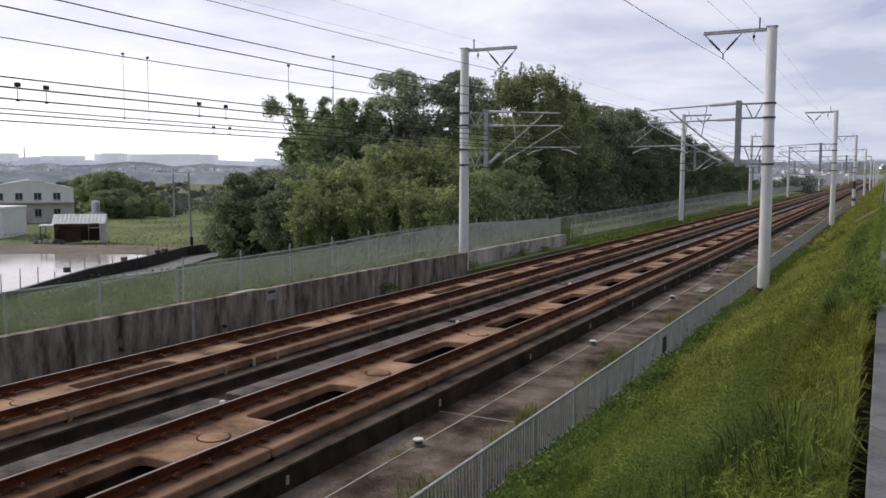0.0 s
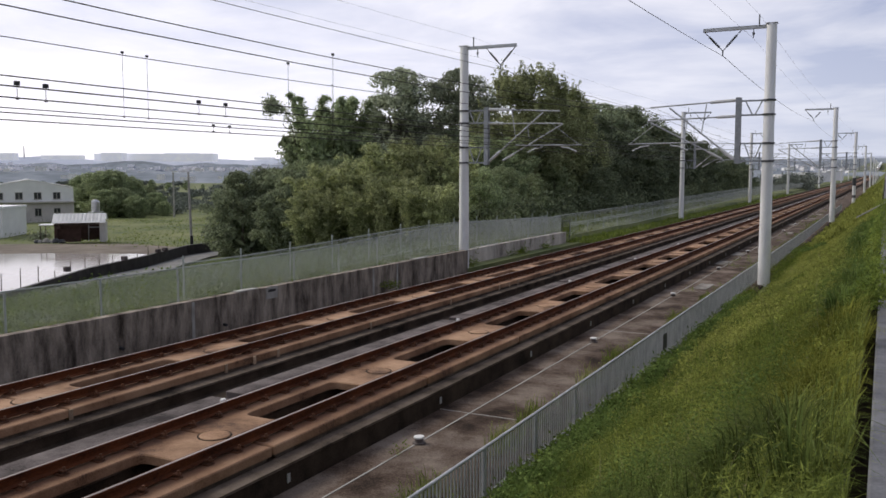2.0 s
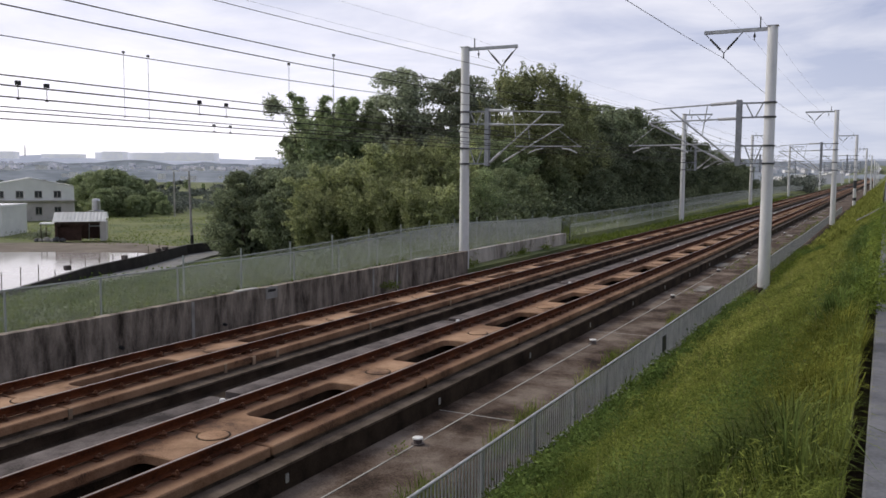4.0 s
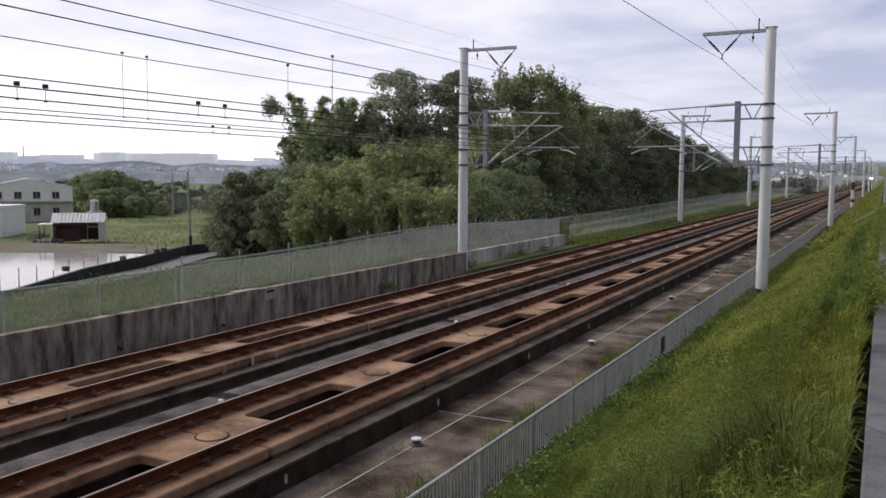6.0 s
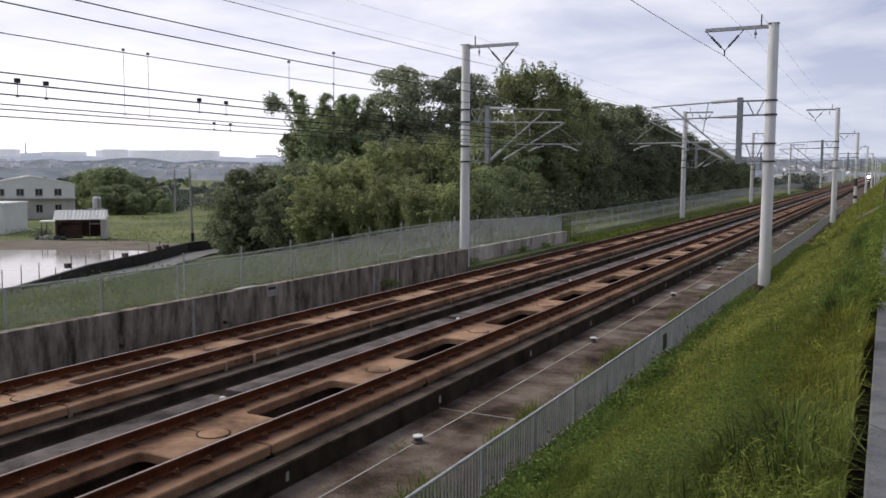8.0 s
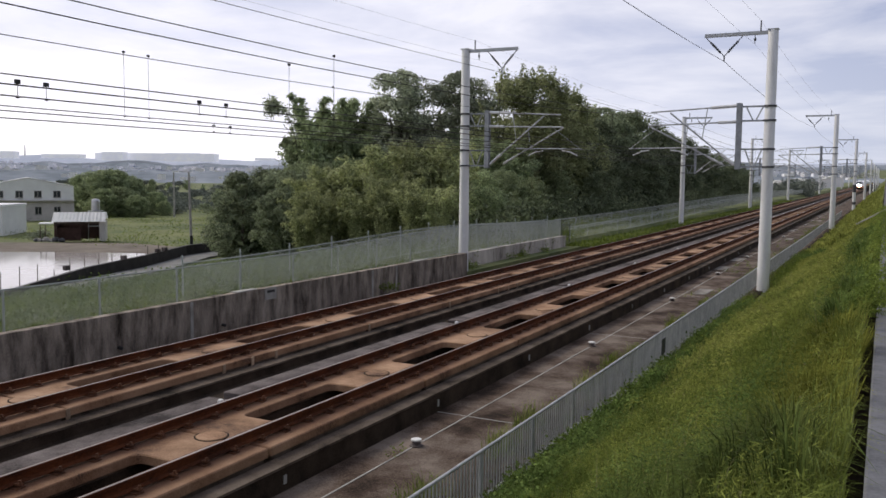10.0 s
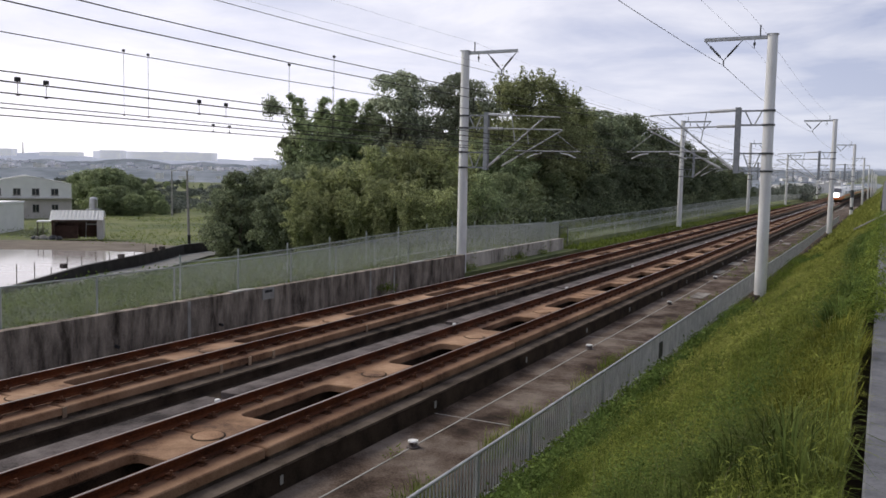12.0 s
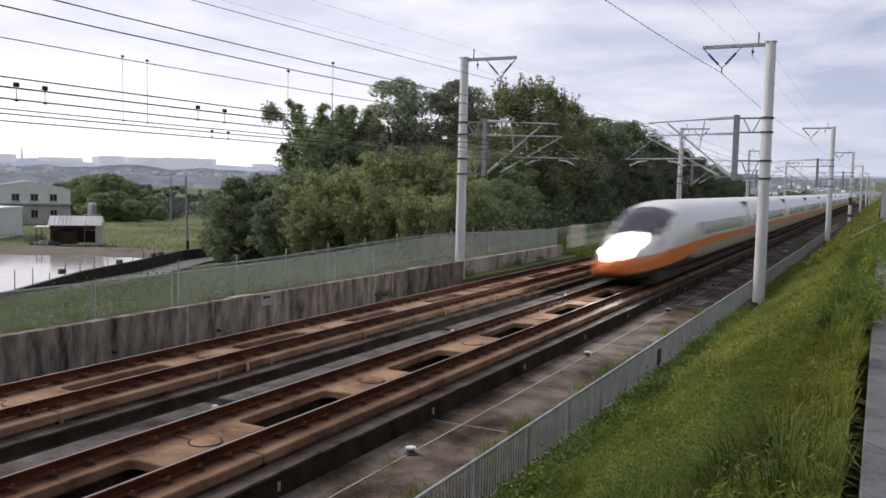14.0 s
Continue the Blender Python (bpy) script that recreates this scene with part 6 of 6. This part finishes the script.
ORANGE_LOW = ((0, 0.55), (2.5, 0.62), (6.0, 0.80), (8.0, 0.95), (10.0, 1.22), (60, 1.27))


def ring_point(s, a):
    """A point on the body's section at s metres from the nose; a runs once round from the east side."""
    w, zt, zb = interp(HALF, s), interp(TOPZ, s), interp(LOWZ, s)
    zc = zb + (zt - zb) * 0.42
    ca, sa = math.cos(a), math.sin(a)
    up = 2.6 if s > 4 else 2.2
    e = 2 / (up if sa > 0 else 4.5)
    x = w * math.copysign(abs(ca) ** e, ca)
    z = zc + ((zt - zc) if sa > 0 else (zc - zb)) * math.copysign(abs(sa) ** e, sa)
    return x, s, z


def car_shell(t, s0, s1, steps, nose):
    n = 144
    groups = {"white": [], "orange": [], "grey": [], "dark": [], "glass": []}
    pts = [[ring_point(s, 2 * math.pi * i / n) for i in range(n)] for s in steps]
    for j in range(len(steps) - 1):
        for i in range(n):
            q = (pts[j][i], pts[j][(i + 1) % n], pts[j + 1][(i + 1) % n], pts[j + 1][i])
            s = (steps[j] + steps[j + 1]) / 2
            z = sum(p[2] for p in q) / 4
            x = abs(sum(p[0] for p in q) / 4)
            ot, ol = interp(ORANGE_TOP, s), interp(ORANGE_LOW, s)
            if nose and 3.85 < s < 6.45 and z > 1.93 + 0.16 * (s - 3.85) and x < 1.12:
                g = "glass"
            elif ol < z < ot:
                g = "orange"
            elif z <= ol:
                # Near-black faces also colour in the shade below the orange.
                g = "dark" if z < 0.72 or s < 8 else "grey"
            else:
                g = "white"
            groups[g].append(q)
    names = {"white": ("body", M["t_white"], "glossy white body"), "orange": ("orange_stripe", M["t_orange"], "orange painted stripe"), "grey": ("skirt", M["t_grey"], "skirt tinted warm for the track's reflection"), "dark": ("lower_skirt", M["t_dark"], "dark lower skirt, shade under the stripe coloured in"), "glass": ("windscreen", M["t_glass"], "dark tinted windscreen")}
    made = None
    for g, quads in groups.items():
        if not quads:
            continue
        bm = bmesh.new()
        for q in quads:
            bm.faces.new([bm.verts.new(p) for p in q])
        bmesh.ops.remove_doubles(bm, verts=bm.verts, dist=0.0005)
        nm, m, lab = names[g]
        part(nm, bm, m, t, lab, smooth=True)
    if nose:
        bm = bmesh.new()
        bm.faces.new([bm.verts.new(p) for p in pts[0]])
        part("nose_cap", bm, M["t_orange"], t)


def headlight(t, side):
    """A glowing panel over the nose that stands in for lamp glare, plus the lamp."""
    bm = bmesh.new()
    rows = []
    for j in range(9):
        s = 0.22 + 3.4 * j / 8
        row = []
        for i in range(9):
            f = i / 8
            half = math.sin(math.pi * (0.12 + 0.76 * j / 8)) ** 0.5
            a0 = math.pi / 2 - side * (0.05 + (0.56 * half) * f)
            x, y, z = ring_point(s, a0)
            row.append(bm.verts.new((x * 1.006, y - 0.012, z + 0.016)))
        rows.append(row)
    for a, b in zip(rows, rows[1:]):
        for i in range(8):
            bm.faces.new((a[i], a[i + 1], b[i + 1], b[i]))
    bmesh.ops.recalc_face_normals(bm, faces=bm.faces)
    glare_panel = part("headlight", bm, M["lamp"], t, "white glowing nose panel standing in for lamp glare", smooth=True)
    x, y, z = 0.36 * side, 1.25, 1.40
    part("bezel", tube(bmesh.new(), (x, y + 0.5, z), (x, y, z), 0.185, n=16), M["t_white"], glare_panel)
    part("projector", tube(bmesh.new(), (x, y + 0.05, z), (x, y - 0.004, z), 0.165, n=16), M["beam"], glare_panel, "round projector lamp")


def build_train():
    t = tagged(empty("train"), "white high-speed train with an orange stripe and lit headlights", "train")
    steps = [0, 0.1, 0.25, 0.5, 0.8, 1.2, 1.6, 2.0, 2.4, 2.8, 3.2, 3.5, 3.7, 3.85] + [3.85 + 0.13 * i for i in range(1, 21)] + [6.7, 7.0, 7.3, 7.6, 8.0, 8.4, 8.8, 9.2, 9.6, 10, 12, 18, 26.6]
    car_shell(t, 0, 26.6, steps, True)
    for side in (1, -1):
        headlight(t, side)
    win = None
    length = 25.0
    shell = []
    for c in range(12):
        y0 = 0 if c == 0 else 27.0 + length * (c - 1)
        y1 = y0 + (26.6 if c == 0 else 24.6)
        if c == 1:
            # a plain middle car
            n = 144
            sec = [(p[0], p[2]) for p in (ring_point(20.0, 2 * math.pi * i / n) for i in range(n))]
            groups = {"body": ([], M["t_white"]), "orange_stripe": ([], M["t_orange"]), "skirt": ([], M["t_grey"]), "lower_skirt": ([], M["t_dark"])}
            for i in range(n):
                (xa, za), (xb, zb) = sec[i], sec[(i + 1) % n]
                z = (za + zb) / 2
                k = "orange_stripe" if 1.27 < z < 1.45 else ("lower_skirt" if z < 0.72 else "skirt" if z <= 1.27 else "body")
                groups[k][0].append(((xa, 0, za), (xb, 0, zb), (xb, 24.6, zb), (xa, 24.6, za)))
            for k, (quads, m) in groups.items():
                bm = bmesh.new()
                for q in quads:
                    bm.faces.new([bm.verts.new(p) for p in q])
                if k == "body":
                    for yy in (0, 24.6):
                        bm.faces.new([bm.verts.new((x, yy, z)) for x, z in sec])
                bmesh.ops.remove_doubles(bm, verts=bm.verts, dist=0.0005)
                ob = part(k, bm, m, t, smooth=False)
                ob.matrix_basis = pose(0, y0, 0)
                shell.append(ob)
        elif c > 1:
            for ob in shell:
                again(ob.name.split(".")[0], ob, t, pose(0, y0, 0))
        part("underframe", box(bmesh.new(), -1.35, 1.35, y0 + (2.2 if c == 0 else 0.2), y1, 0.10, 0.5), M["t_dark"], t)
        part("gangway", box(bmesh.new(), -1.4, 1.4, y1 - 0.1, y1 + 0.5, 0.5, 3.2), M["t_dark"], t)
        y = y0 + (11.0 if c == 0 else 2.6)
        while y < y1 - 2.4:
            for s in (1, -1):
                if win is None:
                    win = part("window", box(bmesh.new(), -0.012, 0.012, -0.33, 0.33, -0.30, 0.30, 0.006), M["t_pane"], t)
                    ob = win
                else:
                    ob = again("window", win, t, pose(0, 0, 0))
                ob.matrix_basis = pose(s * 1.665, y, 2.05, 0, -s * 8, 0)
            y += 1.04
        for yy in ((9.6,) if c == 0 else (1.2,)) + (y1 - 1.2,):
            for s in (1, -1):
                part("door", box(bmesh.new(), s * 1.69 - 0.015, s * 1.69 + 0.015, yy - 0.4, yy + 0.4, 1.5, 2.4), M["t_white"], t)
    return t


train = build_train()
build_slabs()

TRAIN_END, TRAIN_SPEED = 32.4, 86.0


def motions():
    rows = []
    for i in range(29):
        s = 0.5 * i
        y = TRAIN_END + TRAIN_SPEED * (14.0 - s)
        ahead = y + 150
        pitch = math.degrees(math.atan2(lift(ahead) - lift(y), 150))
        turn = -math.degrees(math.atan2(swing(ahead) - swing(y), 150))
        rows.append((s, pose(swing(y), y, lift(y), pitch, 0, turn)))
    walk(train, rows)


motions()
